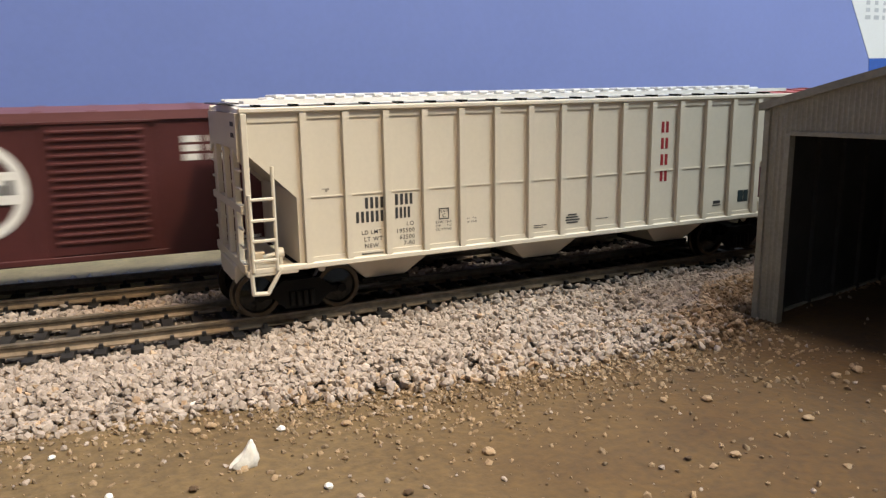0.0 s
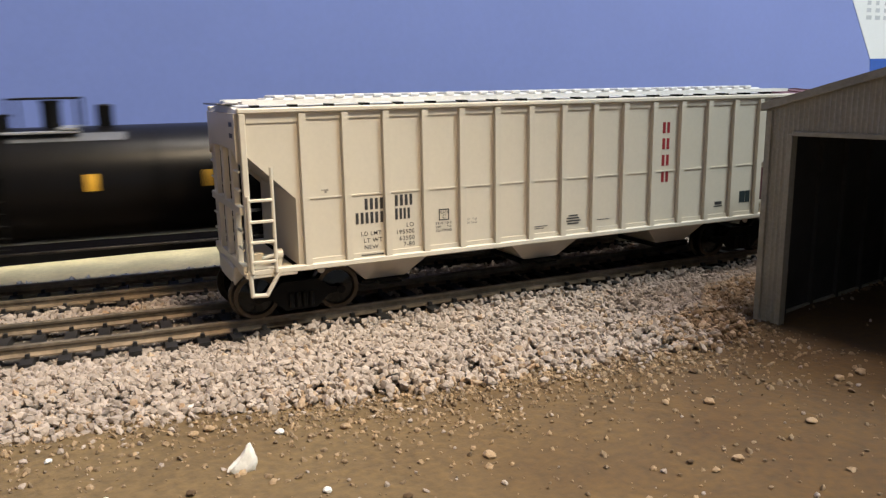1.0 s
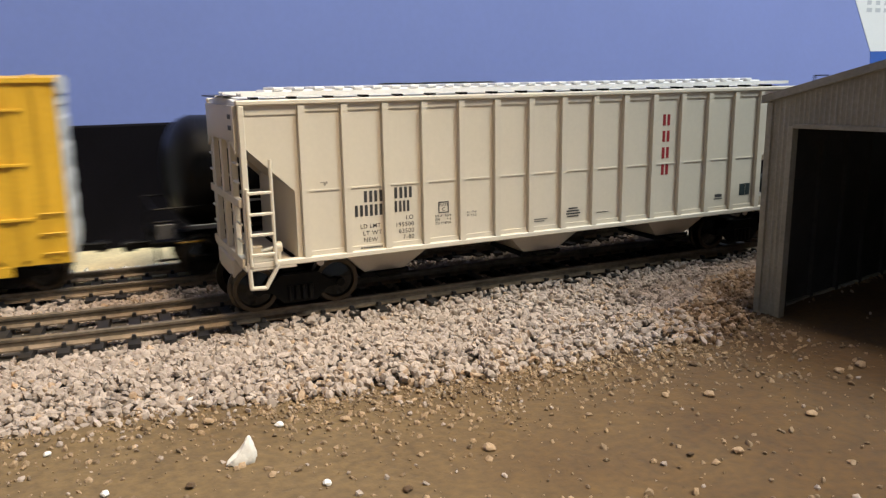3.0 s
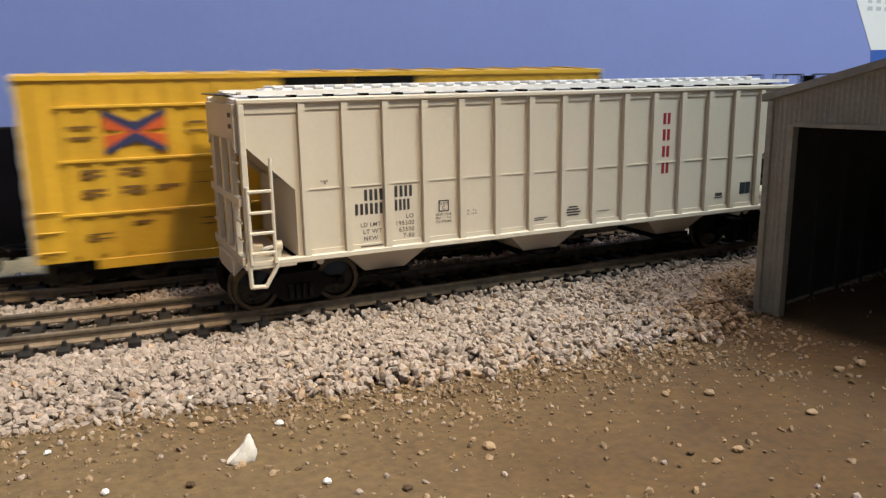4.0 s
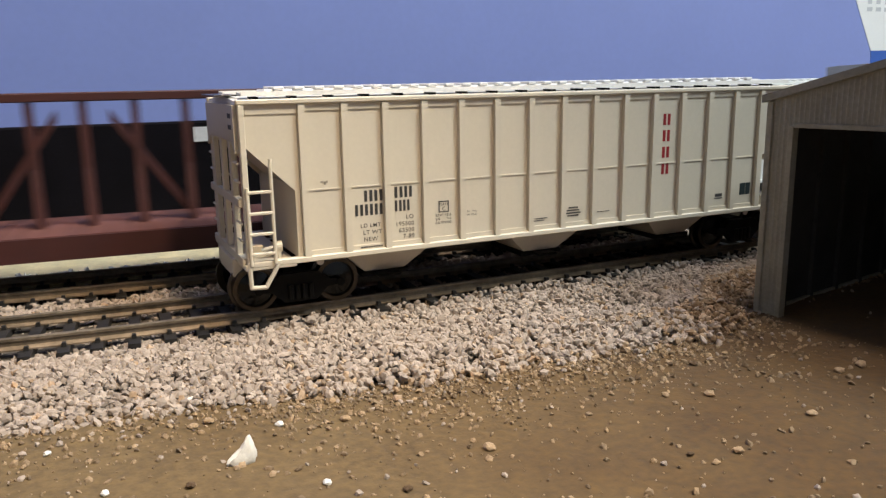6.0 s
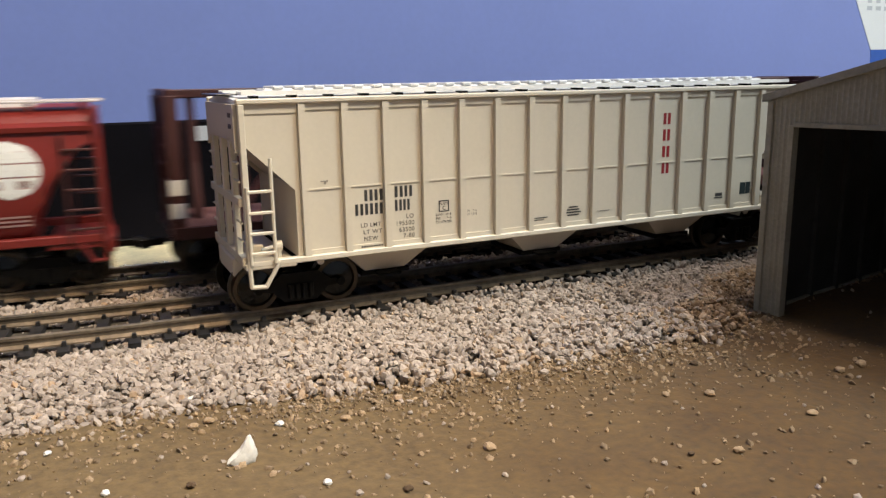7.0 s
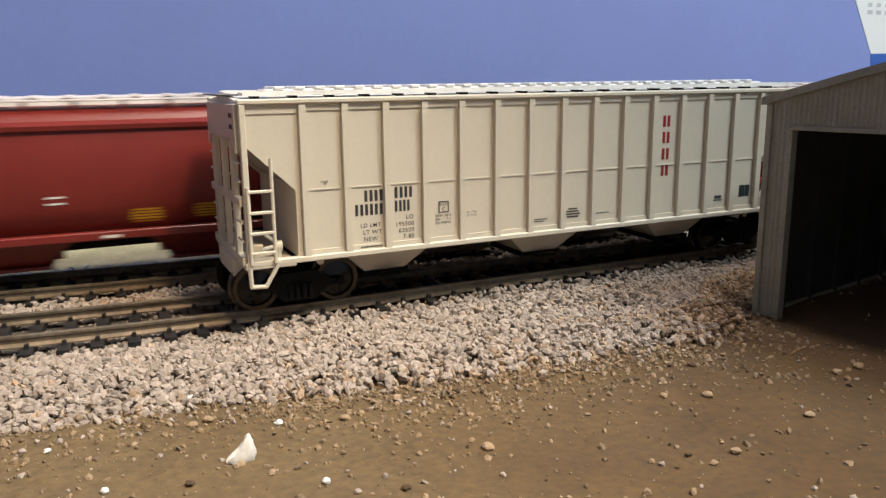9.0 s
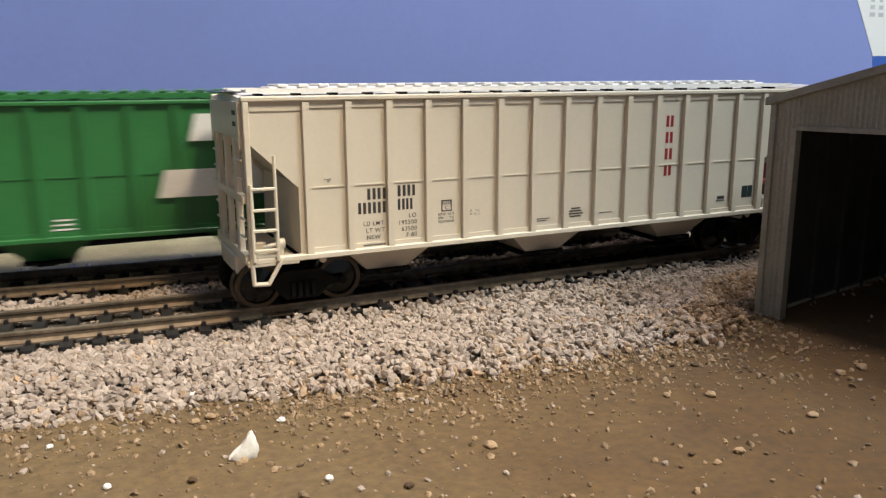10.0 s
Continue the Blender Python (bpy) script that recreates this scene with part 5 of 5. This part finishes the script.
def centre_beam():
    root, half = rolling("flat_car", -883.5, -1122.8, "empty brown-red centre-beam flat car with braced posts")
    bm = bmesh.new()
    box(bm, -half, half, -16.2, 16.2, 12.2, 14.2, 0.2)
    deck = part("deck", bm, CB_RED, root)
    boxes("deck_board", CB_DECK, deck, [(-half + 3 + 5.0 * i, -half + 7.6 + 5.0 * i, -15.8, 15.8, 14.2, 14.6) for i in range(int((2 * half - 6) / 5.0))])
    for s in (-1, 1):
        a, b = sorted((s * 14.4, s * 16.5))
        bm = bmesh.new()
        prism(bm, ((-half, 14.4), (half, 14.4), (half, 11.4), (half - 34, 11.0), (half - 50, 8.4), (-half + 50, 8.4), (-half + 34, 11.0), (-half, 11.4)), "y", a, b)
        part("side_sill", bm, CB_RED, root)
    bars(WHITE_INK, root, -16.5, [(half - 62, half - 46, 9.4, 9.9), (half - 60, half - 50, 10.6, 11.2), (-half + 52, -half + 64, 9.4, 9.9), (half - 8, half - 1, 11.7, 12.3)])
    boxes("top_chord", CB_RED, root, [(-half + 2.5, half - 2.5, -1.9, 1.9, 47.6, 50.0)], 0.3)
    n = 18
    pitch = (2 * half - 18) / (n - 1)
    spots = [half - 9 - pitch * k for k in range(n)]
    for x in spots:
        bm = bmesh.new()
        prism(bm, ((-3.6, 14.4), (-1.5, 30), (-1.3, 47.8), (1.3, 47.8), (1.5, 30), (3.6, 14.4)), "x", x - 1.05, x + 1.05)
        part("post", bm, CB_RED, root)
    for k, lean in ((1, -1), (5, -1), (9, 1), (12, 1), (16, 1)):
        x1, x0 = spots[k], spots[k] + lean * 1.5 * pitch
        bm = bmesh.new()
        prism(bm, ((x0, 42.4), (x0, 45.6), (x1, 17.6), (x1, 14.4)), "y", -0.8, 0.8)
        part("brace", bm, CB_RED, root)
    for sx in (-1, 1):
        q = lambda u, v: sorted((sx * u, sx * v))
        bulk = boxes("bulkhead", CB_RED, root, [(*q(half - 2.6, half - 2.0), -14.5, 14.5, 15, 47.6)])
        boxes("stake", CB_RED, bulk, [(*q(half - 4.0, half - 0.4), y - 1.3, y + 1.3, 14, 48.6) for y in (-13.6, -5, 5, 13.6)], 0.25)
        boxes("cap", CB_RED, bulk, [(*q(half - 3.4, half - 1.0), -14.8, 14.8, 47.6, 50.2)], 0.3)
        boxes("reflector", WHITE_INK, bulk, [(*q(half - 4.2, half - 0.2), -15.0, -12.2, z0, z1) for z0, z1 in ((22.8, 27.0), (16.8, 20.8))], 0.15)
        bm = bmesh.new()
        rod(bm, (sx * (half + 0.4), -14.8, 18), (sx * (half + 0.4), -9.5, 18), 0.3, 6)
        row_of(part("grab_iron", bm, CB_RED, bulk), [(0, 0, 4.5 * i) for i in range(1, 6)])
        truck(root, sx * (half - 17))
        coupler(root, sx * (half + 0.4))
    boxes("centre_sill", CB_RED, root, [(-half + 4, half - 4, -3, 3, 7.6, 12.3)])


CB_DECK = material("deck_paint", (0.12, 0.042, 0.034), 0.75, vary=0.14, size=9, bump=0.05)

lead_box_car()
brown_box_car()
tank_cars()
yellow_box_car()
white_hopper()
centre_beam()
red_hoppers()
green_hopper()

# loose pebbles on the soil: place and size in mm
PEBBLES = (
    (WHITE_STONE, "small white pebble lying on the soil", ((-30.1, -41.6, 2.6), (-18.2, -59.6, 1.9), (-16.8, -83.0, 1.8), (-46.7, -71.6, 1.7), (-54.4, -53.7, 1.6))),
    (CRUMB, "tan pebble lying on the brown soil", ((10.4, -83.2, 2.4), (55.7, -84.9, 2.4), (48.7, -81.2, 1.7), (44.5, -103.1, 2.1), (95.1, -86.2, 2.9), (88.5, -86.4, 2.4), (65.7, -98.9, 2.1), (37.8, -56.8, 2.2), (16.7, -50.7, 2.3), (-6.9, -62.0, 2.2), (-29.0, -52.6, 2.4), (-31.8, -53.6, 2.0), (-3.6, -61.2, 1.8))),
    (DARK_STONE, "dark brown pebble lying on the soil", ((-6.8, -89.9, 1.9), (-35.3, -75.3, 1.8), (37.5, -100.0, 1.5), (64.9, -70.9, 2.1), (49.6, -72.0, 1.5), (60.5, -69.0, 1.6))),
)
seed = 0
for stone, label, spots in PEBBLES:
    for px, py, sz in spots:
        seed += 1
        loose_stone(px, py, 0.74 * sz, label, seed=seed, tall=0.62, stone=stone)


# ---- what moves ----
SPEED = 157.0


def motions():
    times = [0.2 * i for i in range(51)]
    for root, middle in TRAIN:
        rows = []
        for t in times:
            x = middle + SPEED * t
            a, b = bend(x - 60), bend(x + 60)
            rows.append((t, pose(x * MM, (BACK_Y + (a + b) / 2) * MM, 0, 0, 0, math.degrees(math.atan2(b - a, 120)))))
        walk(root, rows)
    # the wheels roll: one turn for each 2 pi r of way
    steps = 300
    for wheel in WHEELS[4:]:
        at = wheel.location.copy()
        walk(wheel, [(10.0 * i / steps, Matrix.Translation(at) @ pose(0, 0, 0, 0, math.degrees(SPEED * 10.0 * i / steps / 5.35) % 360.0, 0)) for i in range(steps + 1)])


motions()
